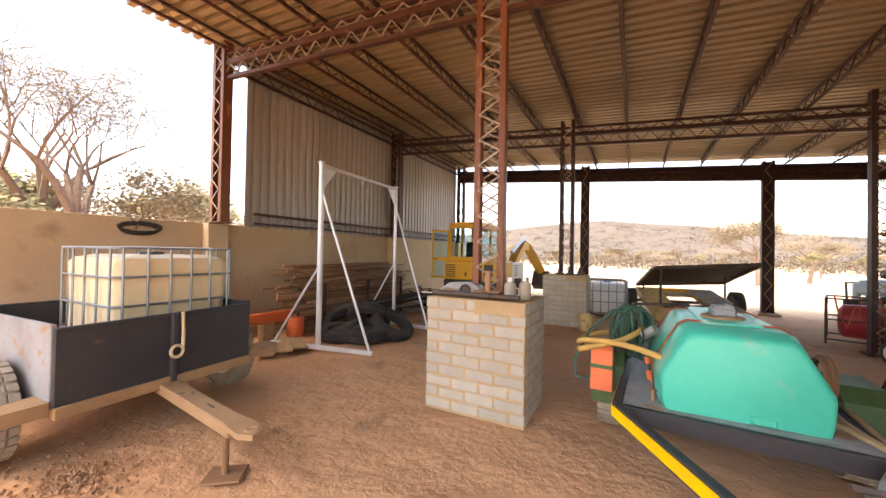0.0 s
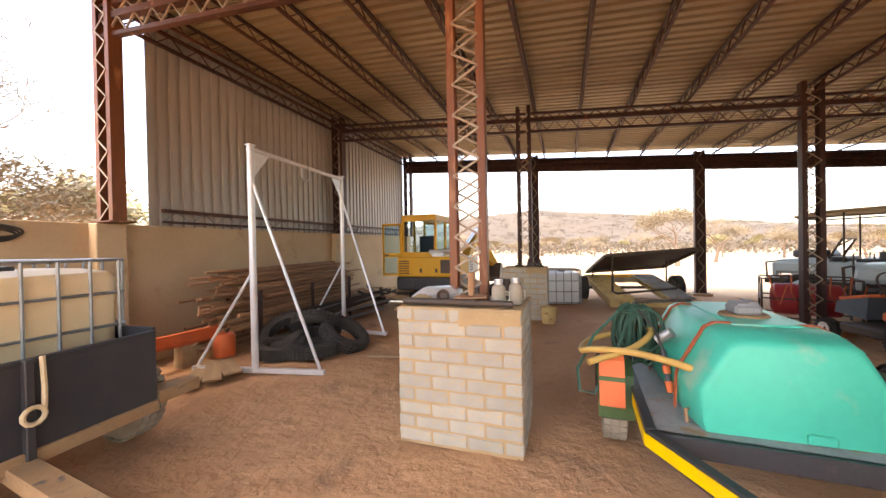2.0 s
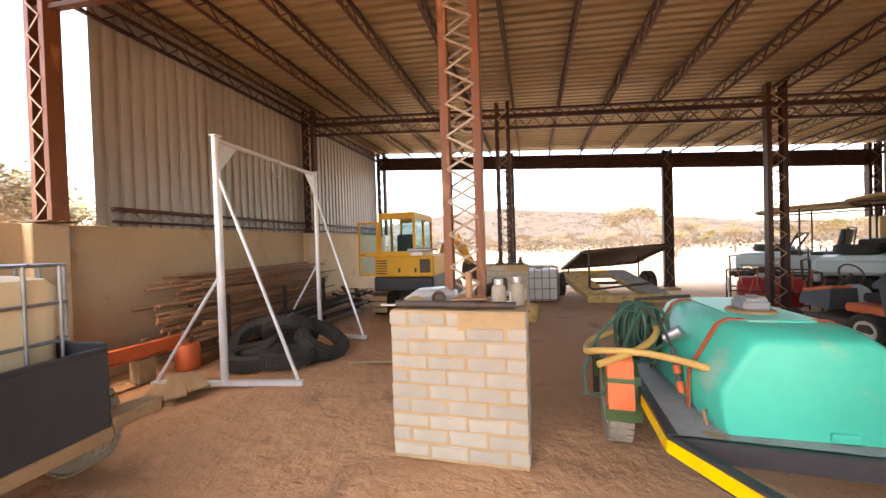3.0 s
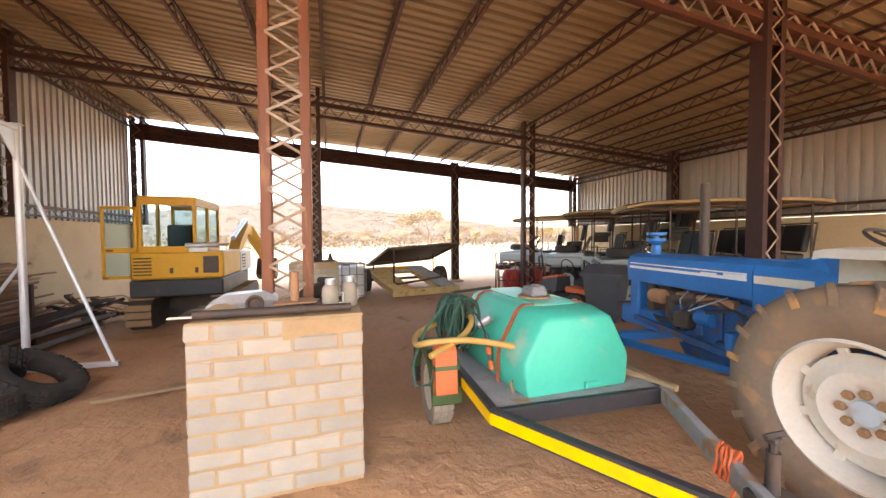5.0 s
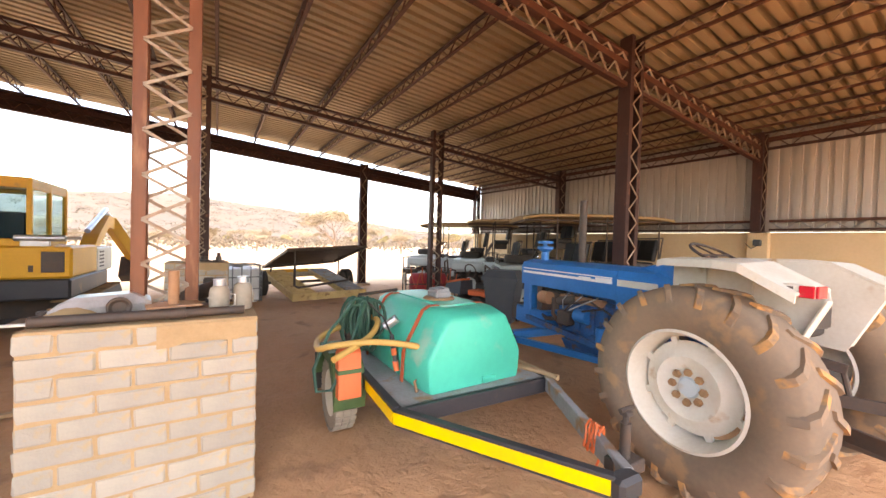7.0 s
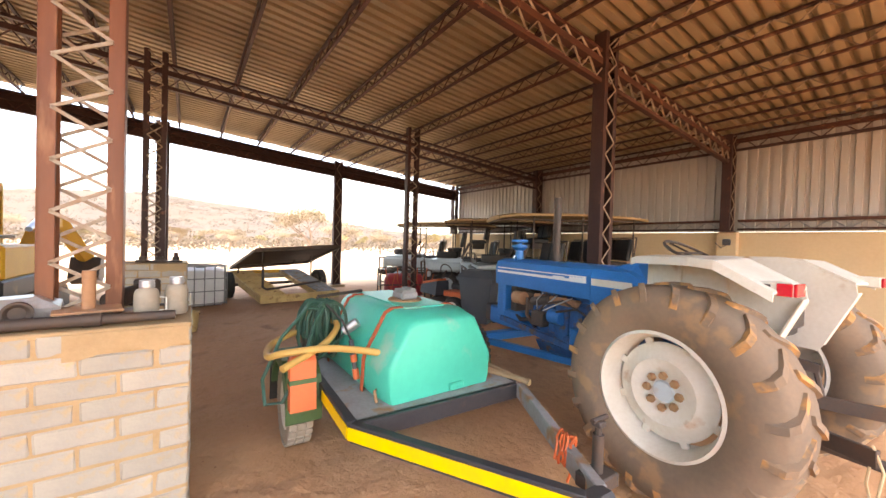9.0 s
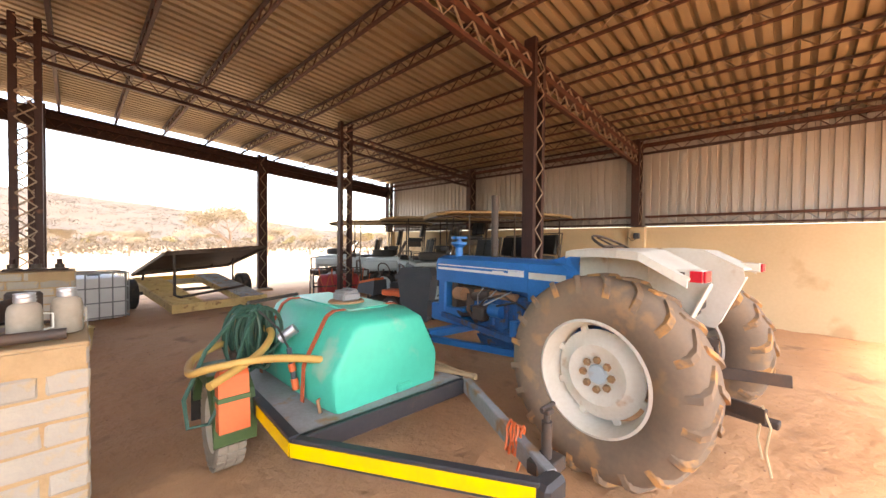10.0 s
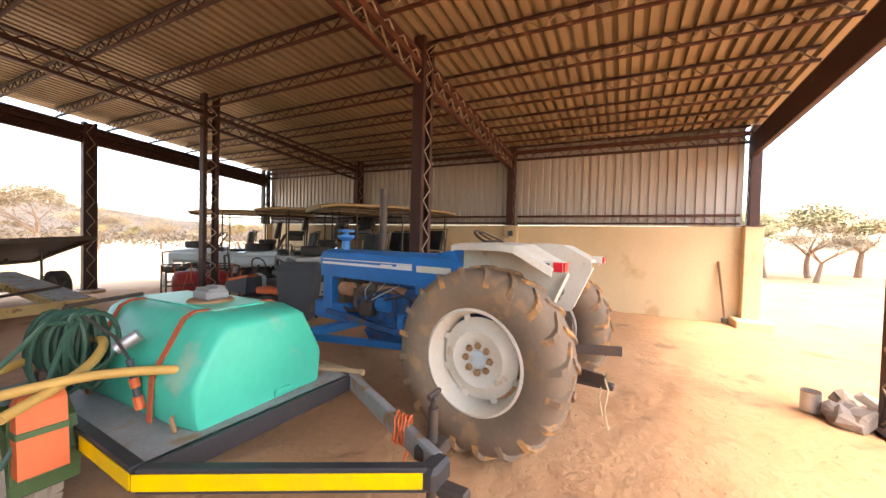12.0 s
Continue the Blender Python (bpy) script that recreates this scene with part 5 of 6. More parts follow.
# ---- excavator ----
def excavator():
    T = thing("excavator", pose(-4.70, 12.0, 0), "yellow tracked excavator parked with its cab door open", "excavator")
    for s in (-1, 1):
        prof = [(-0.05, 0.12), (0.10, 0.0), (2.5, 0.0), (2.68, 0.12), (2.68, 0.42), (2.5, 0.56), (0.10, 0.56), (-0.05, 0.42)]
        tr = part("track", B().prism([(y, z) for y, z in prof], s * 0.62 - 0.17, s * 0.62 + 0.17, "x"), IRON, T, "dusty steel crawler track", False)
        for k in range(12):
            part("track_shoe", B().box((s * 0.62, 0.12 + 0.205 * k, 0.565), (0.38, 0.17, 0.03), None, 0.006).box((s * 0.62, 0.12 + 0.205 * k, 0.585), (0.38, 0.03, 0.03), None, 0.004), DUSTY, tr, "", False)
        for k in range(3):
            part("end_shoe", B().box((s * 0.62, -0.06, 0.14 + 0.14 * k), (0.38, 0.03, 0.11), None, 0.006), DUSTY, tr, "", False)
    part("undercarriage", B().box((0, 1.3, 0.36), (0.9, 1.2, 0.3), None, 0.02).lathe([(0.5, 0.5), (0.5, 0.66)], (0, 1.3, 0), "z", 24), IRON, T, "", False)
    part("counterweight", B().box((0, 0.9, 0.78), (1.40, 2.1, 0.32), None, 0.03), BLACK, T, "dark blue-black lower body", False)
    part("engine_housing", B().box((0, 0.55, 1.19), (1.40, 1.3, 0.50), None, 0.03), YELLOW, T, "yellow engine housing", False)
    part("side_cover", B().box((0.34, 1.75, 1.15), (0.72, 1.1, 0.48), None, 0.03), CREAM, T, "off-white side cover", False)
    for k in range(6):
        part("louvre", B().box((-0.52, -0.103, 1.03 + 0.06 * k), (0.26, 0.012, 0.026), Euler((0.4, 0, 0)).to_matrix(), 0.002), IRON, T, "", False)
    g = part("vent_grille", B().box((0.50, -0.102, 1.20), (0.24, 0.012, 0.34), None, 0.003), IRON, T, "dark mesh vent", False)
    part("grille_frame", B().beam((0.37, -0.108, 1.37), (0.63, -0.108, 1.37), 0.02, 0.02).beam((0.37, -0.108, 1.03), (0.63, -0.108, 1.03), 0.02, 0.02), YELLOW, g, "", False)
    for r in range(2):
        for k in range(5):
            part("vent_slot", B().box((0.703, 1.42 + 0.16 * r, 1.02 + 0.07 * k), (0.008, 0.11, 0.032), None, 0.002), IRON, T, "", False)
    for x in (-0.1, 0.28):
        part("latch", B().box((x, -0.105, 1.10), (0.05, 0.014, 0.1), None, 0.003), IRON, T, "", False)
    part("muffler", B().tube((0.10, -0.03, 1.56), (0.62, -0.03, 1.57), 0.05, 12).tube((0.62, -0.03, 1.57), (0.78, -0.03, 1.58), 0.025, 8).box((0.3, -0.02, 1.48), (0.3, 0.06, 0.1), None, 0.01), CHROME, T, "grey exhaust muffler")
    T.scale = (1, 1, 0.94)
    # cab
    x0, x1, y0, y1, z0, z1 = -0.60, 0.22, 0.05, 1.45, 1.44, 2.42
    cab = part("cab", B().box(((x0 + x1) / 2, (y0 + y1) / 2, z1 + 0.02), (x1 - x0 + 0.06, y1 - y0 + 0.06, 0.09), None, 0.03), YELLOW, T, "yellow framed operator cab", False)
    for x in (x0, x1):
        for y in (y0, (y0 + y1) / 2, y1):
            part("cab_post", B().box((x, y, (z0 + z1) / 2), (0.06, 0.06, z1 - z0), None, 0.01), YELLOW, cab, "", False)
    for y in (y0, y1):
        part("cab_rail", B().box(((x0 + x1) / 2, y, z0 + 0.05), (x1 - x0, 0.05, 0.12), None, 0.01), YELLOW, cab, "", False)
        part("cab_rail", B().box(((x0 + x1) / 2, y, z1 - 0.05), (x1 - x0, 0.05, 0.1), None, 0.01), YELLOW, cab, "", False)
        part("glass_pane", B().box(((x0 + x1) / 2, y, (z0 + z1) / 2), (x1 - x0 - 0.06, 0.008, z1 - z0 - 0.16), None, 0.001), GLASS, cab, "tinted window pane", False)
    part("cab_sill", B().box((x1, (y0 + y1) / 2, z0 + 0.05), (0.05, y1 - y0, 0.12), None, 0.01).box((x1, (y0 + y1) / 2, z1 - 0.05), (0.05, y1 - y0, 0.1), None, 0.01), YELLOW, cab, "", False)
    part("glass_pane", B().box((x1, (y0 + y1) / 2, (z0 + z1) / 2), (0.008, y1 - y0 - 0.06, z1 - z0 - 0.16), None, 0.001), GLASS, cab, "tinted window pane", False)
    part("seat", B().box((-0.16, 0.55, 1.72), (0.42, 0.12, 0.5), None, 0.05).box((-0.16, 0.8, 1.5), (0.42, 0.45, 0.12), None, 0.03), VINYL, cab, "dark operator seat", False)
    dx0, dx1 = -1.10, -0.64
    d = part("cab_door", B().box((dx0, -0.0, 1.62), (0.05, 0.04, 1.30), None, 0.008).box((dx1, 0.0, 1.62), (0.05, 0.04, 1.30), None, 0.008).box(((dx0 + dx1) / 2, 0, 2.25), (0.5, 0.04, 0.06), None, 0.008).box(((dx0 + dx1) / 2, 0, 1.48), (0.5, 0.04, 0.10), None, 0.008).box(((dx0 + dx1) / 2, 0, 0.99), (0.5, 0.04, 0.06), None, 0.008), YELLOW, T, "open yellow cab door", False)
    part("door_pane", B().box(((dx0 + dx1) / 2, 0, 1.88), (0.42, 0.006, 0.7), None, 0.001), GLASS, d, "", False)
    part("lower_pane", B().box(((dx0 + dx1) / 2, 0, 1.23), (0.42, 0.006, 0.42), None, 0.001), GLASS, d, "", False)
    part("door_handle", B().box((dx0 + 0.1, -0.03, 1.48), (0.1, 0.02, 0.025), None, 0.004), IRON, d, "", False)
    # boom
    part("boom", B().loft([[(0.30 + sx * 0.12, y, z + dz) for sx, dz in ((-1, -0.14), (1, -0.14), (1, 0.14), (-1, 0.14))] for y, z in ((2.1, 1.0), (2.7, 1.5), (3.5, 1.95), (4.1, 1.9))]), YELLOW, T, "", False)
    part("dipper", B().beam((0.30, 4.0, 2.0), (0.72, 4.5, 1.0), 0.2, 0.24), YELLOW, T, "", False)
    part("ram", B().tube((0.30, 2.4, 1.7), (0.30, 3.8, 2.25), 0.05, 10).tube((0.30, 3.9, 2.15), (0.55, 4.4, 1.7), 0.04, 10), CHROME, T)
    part("bucket", B().prism([(4.2, 0.55), (4.6, 0.35), (4.95, 0.5), (4.9, 0.95), (4.5, 1.05)], 0.45, 0.98, "x"), IRON, T, "", False)


# ---- tilting ramp trailer ----
def ramp_trailer():
    T = thing("ramp_trailer", pose(0.10, 15.1, 0, 0, 0, 10), "faded yellow slatted ramp trailer with a dark tilted frame", "trailer")
    W = 0.95

    def at(x, s, dz=0):
        return (x, -1.3 + 2.6 * s, 0.14 + 0.40 * s + dz)

    for s in (-1, 1):
        part("side_beam", B().beam(at(s * W, 0), at(s * W, 1), 0.08, 0.16), PALE_YELLOW, T, "", False)
        part("inner_beam", B().beam(at(s * 0.42, 0), at(s * 0.42, 1), 0.05, 0.12), PALE_YELLOW, T, "", False)
        small_wheel(T, (s * (W + 0.28), 0.35, 0.33), 0.33, 0.22, RUBBER, IRON, "x")
        for k in range(22):
            f = 0.03 + 0.043 * k
            part("slat", B().beam(at(s * 0.40, f, 0.09), at(s * W, f, 0.09), 0.05, 0.025), PALE_YELLOW if s < 0 else GREY_PAINT, T, "", False)
    part("front_edge", B().beam(at(-W - 0.04, 0), at(W + 0.04, 0), 0.05, 0.18), PALE_YELLOW, T, "", False)
    part("rear_edge", B().beam(at(-W, 1), at(W, 1), 0.05, 0.16), YELLOW, T, "", False)
    part("deck_plate", B().box((0, 0.9, 0.48), (0.8, 0.5, 0.03), Euler((0.15, 0, 0)).to_matrix()), PALE_YELLOW, T, "", False)
    part("axle", B().tube((-W - 0.25, 0.35, 0.33), (W + 0.25, 0.35, 0.33), 0.04, 8), IRON, T)
    hoop = [(-0.85, -0.95, 0.28), (-0.85, -0.95, 0.98), (-0.85, 1.2, 0.98)]
    part("hoop_rail", B().path([(-0.8, -0.9, 0.95), (-0.8, -0.9, 0.38), (-0.7, -0.9, 0.32), (0.85, -0.5, 0.40), (0.95, -0.45, 0.5)], 0.03, 8), IRON, T, "black bent pipe rail")
    part("hoop_rail", B().path([(-0.85, 0.9, 0.78), (0.55, 0.9, 0.80), (0.7, 0.9, 0.86), (0.72, 0.9, 1.1)], 0.03, 8), IRON, T, "black bent pipe rail")
    part("prop", B().tube((1.0, 0.4, 0.45), (1.0, 0.4, 1.22), 0.025, 8).path([(1.0, 0.4, 0.95), (1.12, 0.4, 0.96), (1.14, 0.4, 1.2)], 0.02, 6), IRON, T)
    tilt = Euler((-0.26, -0.06, 0.0)).to_matrix()

    def up(x, y, z):
        return tuple(Vector((0.05, 0.1, 1.06)) + tilt @ Vector((x, y, z)))

    part("tilt_frame", B().beam(up(-1.0, -1.0, 0), up(1.2, -1.0, 0.0), 0.06, 0.07).beam(up(-1.0, 1.2, 0), up(1.2, 1.2, 0), 0.06, 0.07).beam(up(-1.0, -1.0, 0), up(-1.0, 1.2, 0), 0.06, 0.07).beam(up(1.2, -1.0, 0), up(1.2, 1.2, 0), 0.06, 0.07), IRON, T, "dark steel tilting frame", False)
    for k in range(5):
        y = -0.8 + 0.45 * k
        part("frame_board", B().beam(up(-0.98, y, 0.04), up(1.2, y, 0.04), 0.445, 0.03, up=tilt @ Vector((0, 0, 1))), RUST_DARK, T, "", False)
    part("frame_leg", B().tube((-0.8, -0.9, 0.5), up(-0.8, -0.9, 0), 0.025, 8).tube((-0.85, 0.9, 0.5), up(-0.85, 0.9, 0), 0.025, 8), IRON, T)
    part("drawbar", B().beam((0, 1.2, 0.5), (0, 2.6, 0.45), 0.1, 0.1), PALE_YELLOW, T, "", False)


# ---- safari vehicles ----
def safari_vehicle(m, paint, label, tall=0.0, rise=1.0):
    T = thing("safari_vehicle", m, label, "safari vehicle", "open safari vehicles")
    for x in (0.85, -1.55):
        for s in (-1, 1):
            small_wheel(T, (x, s * 0.68, 0.37), 0.37, 0.22, RUBBER, paint, "y")
    part("tub", B().box((-0.9, 0, 0.82), (2.7, 1.55, 0.46), None, 0.03).box((-1.75, 0, 0.62), (0.4, 1.5, 0.2), None, 0.02), paint, T, "flat-sided body tub", False)
    part("chassis", B().box((-0.4, 0, 0.48), (3.9, 0.8, 0.14), None, 0.02), IRON, T, "", False)
    part("bonnet", B().loft([[(0.42, -0.62, 0.75), (0.42, 0.62, 0.75), (0.42, 0.60, 1.13), (0.42, -0.60, 1.13)], [(1.35, -0.58, 0.72), (1.35, 0.58, 0.72), (1.35, 0.56, 1.08), (1.35, -0.56, 1.08)]]), paint, T, "broad flat bonnet", False)
    for s in (-1, 1):
        part("front_wing", B().box((0.92, s * 0.70, 0.90), (0.98, 0.20, 0.26), None, 0.05).box((1.35, s * 0.70, 0.75), (0.10, 0.2, 0.30), None, 0.03), paint, T, "", False)
        part("headlamp", B().lathe([(0.0, 0.03), (0.07, 0.02), (0.085, 0.0), (0.085, -0.03)], (1.42, s * 0.52, 0.85), "x", 16), WHITE, T, "round headlamp")
        part("wheel_arch", B().path([(-1.55 + 0.45 * math.cos(a), s * 0.785, 0.37 + 0.45 * math.sin(a)) for a in np.linspace(0.1, 3.04, 12)], 0.03, 6), IRON, T)
        part("step_bar", B().tube((0.3, s * 0.82, 0.42), (-1.0, s * 0.82, 0.42), 0.03, 8), IRON, T)
        for x in (-0.1, -0.8, -1.5):
            part("grab_rail", B().path([(x - 0.2, s * 0.79, 0.9), (x - 0.2, s * 0.79, 1.24), (x + 0.1, s * 0.79, 1.24), (x + 0.1, s * 0.79, 0.9)], 0.018, 6), IRON, T, "black bent grab rail")
    part("grille", B().box((1.37, 0, 0.88), (0.05, 0.75, 0.28), None, 0.01), DARK_PLASTIC, T, "", False)
    part("bumper", B().box((1.50, 0, 0.55), (0.12, 1.55, 0.14), None, 0.02).path([(1.58, -0.5, 0.6), (1.60, -0.5, 1.0), (1.60, 0.5, 1.0), (1.58, 0.5, 0.6)], 0.025, 8), IRON, T, "black bumper with bull bar", False)
    w = part("windscreen_frame", B().path([(0.42, -0.62, 1.13), (0.20, -0.60, 1.58), (0.20, 0.60, 1.58), (0.42, 0.62, 1.13)], 0.025, 8).tube((0.42, -0.62, 1.15), (0.42, 0.62, 1.15), 0.03, 8), IRON, T, "folding black windscreen frame")
    part("pane", B().add([(0.41, -0.6, 1.16), (0.41, 0.6, 1.16), (0.205, 0.58, 1.56), (0.205, -0.58, 1.56), (0.417, -0.6, 1.16), (0.417, 0.6, 1.16), (0.212, 0.58, 1.56), (0.212, -0.58, 1.56)], [(0, 1, 2, 3), (7, 6, 5, 4)]), GLASS, w, "", False)
    part("spare_wheel", B().lathe(tyre_profile(0.34, 0.2, 0.2), (0.85, 0, 1.22), "z", 28, True), RUBBER, T)
    part("dash_board", B().box((0.25, 0, 1.10), (0.25, 1.3, 0.12), None, 0.03), VINYL, T, "", False)
    for k, x in enumerate((-0.25, -1.0, -1.8)):
        z = 1.06 + (0.17 + tall) * k * rise
        st = part("seat_bench", B().box((x, 0, z), (0.46, 1.4, 0.13), None, 0.04), VINYL, T, "black vinyl bench", False)
        for s in (-1, 1):
            part("backrest", B().box((x - 0.27, s * 0.36, z + 0.34), (0.10, 0.66, 0.5), Euler((0, -0.18, 0)).to_matrix(), 0.04), VINYL, st, "", False)
        part("seat_rail", B().path([(x - 0.30, -0.74, z - 0.1), (x - 0.38, -0.74, z + 0.62), (x - 0.38, 0.74, z + 0.62), (x - 0.30, 0.74, z - 0.1)], 0.018, 6), IRON, st, "black tube frame")
        part("seat_base", B().box((x, 0, z - 0.14), (0.4, 1.3, 0.2), None, 0.01), IRON, st, "", False)
    for x in (0.15, -0.95, -2.1):
        for s in (-1, 1):
            part("canopy_post", B().tube((x, s * 0.74, 1.0), (x, s * 0.74, 2.08 + tall), 0.02, 8), IRON, T)
    z = 2.10 + tall
    b = B()
    rows = []
    for x, dz in ((0.95, -0.07), (0.55, 0.0), (-0.7, 0.03), (-2.0, 0.0), (-2.35, -0.05)):
        rows.append([(x, -0.88, z + dz - 0.05), (x, 0.88, z + dz - 0.05), (x, 0.88, z + dz), (x, 0.4, z + dz + 0.05), (x, -0.4, z + dz + 0.05), (x, -0.88, z + dz)])
    part("canopy", B().loft(rows), CANVAS, T, "tan canvas sun canopy", False)
    part("canopy_frame", B().path([(0.9, -0.86, z - 0.13), (-2.3, -0.86, z - 0.1), (-2.3, 0.86, z - 0.1), (0.9, 0.86, z - 0.13)], 0.02, 6, True), IRON, T)


def back_corner():
    t = thing("wheelie_bin", pose(2.72, 9.95, 0, 0, 0, 30), "dark grey plastic wheelie bin with closed lid", "bin")
    part("body", B().loft([[(x * 0.22, y * 0.24, 0.04) for x, y in ((-1, -1), (1, -1), (1, 1), (-1, 1))], [(x * 0.28, y * 0.33, 0.86) for x, y in ((-1, -1), (1, -1), (1, 1), (-1, 1))]]), DARK_PLASTIC, t, "", False)
    part("lid", B().loft([[(x * 0.32, y * 0.37, 0.86) for x, y in ((-1, -1), (1, -1), (1, 1), (-1, 1))], [(x * 0.32, y * 0.37, 0.92) for x, y in ((-1, -1), (1, -1), (1, 1), (-1, 1))], [(x * 0.2, y * 0.28, 1.06) for x, y in ((-1, -1), (1, -1), (1, 1), (-1, 1))]]), DARK_PLASTIC, t, "domed lid", False)
    for s in (-1, 1):
        part("castor", B().lathe([(0, -0.02), (0.09, -0.02), (0.09, 0.02), (0, 0.02)], (0.2, s * 0.26, 0.09), "y", 16), RUBBER, t)
    mo = thing("ride_on_mower", pose(2.75, 10.95, 0, 0, 0, 100), "orange and black ride-on lawn mower", "lawn mower")
    part("hood", B().loft([[(0.25, -0.22, 0.4), (0.25, 0.22, 0.4), (0.25, 0.19, 0.72), (0.25, -0.19, 0.72)], [(0.8, -0.18, 0.42), (0.8, 0.18, 0.42), (0.8, 0.14, 0.6), (0.8, -0.14, 0.6)]]), DARK_PLASTIC, mo, "dark bonnet", False)
    part("hood_top", B().box((0.52, 0, 0.69), (0.5, 0.30, 0.05), Euler((0, 0.2, 0)).to_matrix(), 0.02), ORANGE, mo, "", False)
    part("deck", B().box((-0.1, 0, 0.28), (0.95, 0.95, 0.14), None, 0.05), IRON, mo, "", False)
    part("fender", B().box((-0.45, 0, 0.52), (0.6, 0.8, 0.12), None, 0.05), ORANGE, mo, "orange rear fender", False)
    part("seat", B().box((-0.4, 0, 0.66), (0.4, 0.42, 0.12), None, 0.05).box((-0.62, 0, 0.86), (0.1, 0.42, 0.36), None, 0.04), VINYL, mo, "black seat", False)
    part("steering_wheel", B().path([(0.14 + 0.06 * math.cos(a), 0.17 * math.sin(a), 0.95 + 0.14 * math.cos(a)) for a in np.linspace(0, 6.283, 20, endpoint=False)], 0.014, 6, True).tube((0.14, 0, 0.95), (0.3, 0, 0.75), 0.02, 6), IRON, mo)
    for s in (-1, 1):
        small_wheel(mo, (0.7, s * 0.36, 0.17), 0.17, 0.14, RUBBER, CREAM, "y")
        small_wheel(mo, (-0.5, s * 0.4, 0.24), 0.24, 0.2, RUBBER, CREAM, "y")
    sp = thing("sprayer_tank", pose(2.75, 13.05, 0, 0, 0, -20), "red plastic sprayer tank in a pipe frame", "sprayer")
    part("tank", B().lathe([(0, -0.52), (0.2, -0.51), (0.3, -0.45), (0.31, -0.15), (0.29, -0.13), (0.31, -0.1), (0.31, 0.2), (0.3, 0.45), (0.2, 0.51), (0, 0.52)], (0, 0, 0.42), "x", 28), RED, sp)
    for x in (-0.66, 0, 0.66):
        part("frame_hoop", B().path([(x, -0.4, 0.02), (x, -0.4, 0.84), (x, 0.4, 0.84), (x, 0.4, 0.02)], 0.018, 6), IRON, sp)
    for y in (-0.4, 0.4):
        for z in (0.1, 0.46, 0.84):
            part("frame_rail", B().tube((-0.66, y, z), (0.66, y, z), 0.016, 6), IRON, sp)
    rnd = random.Random(3)
    for k in range(5):
        pts = [(-0.5 + 0.25 * k + rnd.uniform(-0.1, 0.1), -0.44, 0.9), (-0.5 + 0.25 * k, -0.47, 0.6), (-0.4 + 0.25 * k, -0.46, 0.35), (-0.3 + 0.25 * k, -0.45, 0.75)]
        part("hose", B().path(pts, 0.014, 6), STRAP, sp, "looped red-brown hose")
    part("reel_end", B().lathe([(0.0, -0.68), (0.14, -0.68), (0.16, -0.66), (0.16, -0.64), (0, -0.64)], (0, 0, 0.55), "x", 18), CREAM, sp)
    bu = thing("paint_bucket", pose(-1.98, 11.75, 0), "faded yellow bucket beside the pillar", "bucket")
    part("body", B().lathe([(0, 0.01), (0.13, 0.0), (0.155, 0.30), (0.165, 0.30), (0.165, 0.325), (0.14, 0.325), (0.12, 0.03)], (0, 0, 0), "z", 20), PALE_YELLOW, bu)
    part("handle", B().path([(0.16 * math.cos(a), 0.02, 0.29 - 0.10 * math.sin(a)) for a in np.linspace(0, 3.14, 10)], 0.005, 5), IRON, bu)


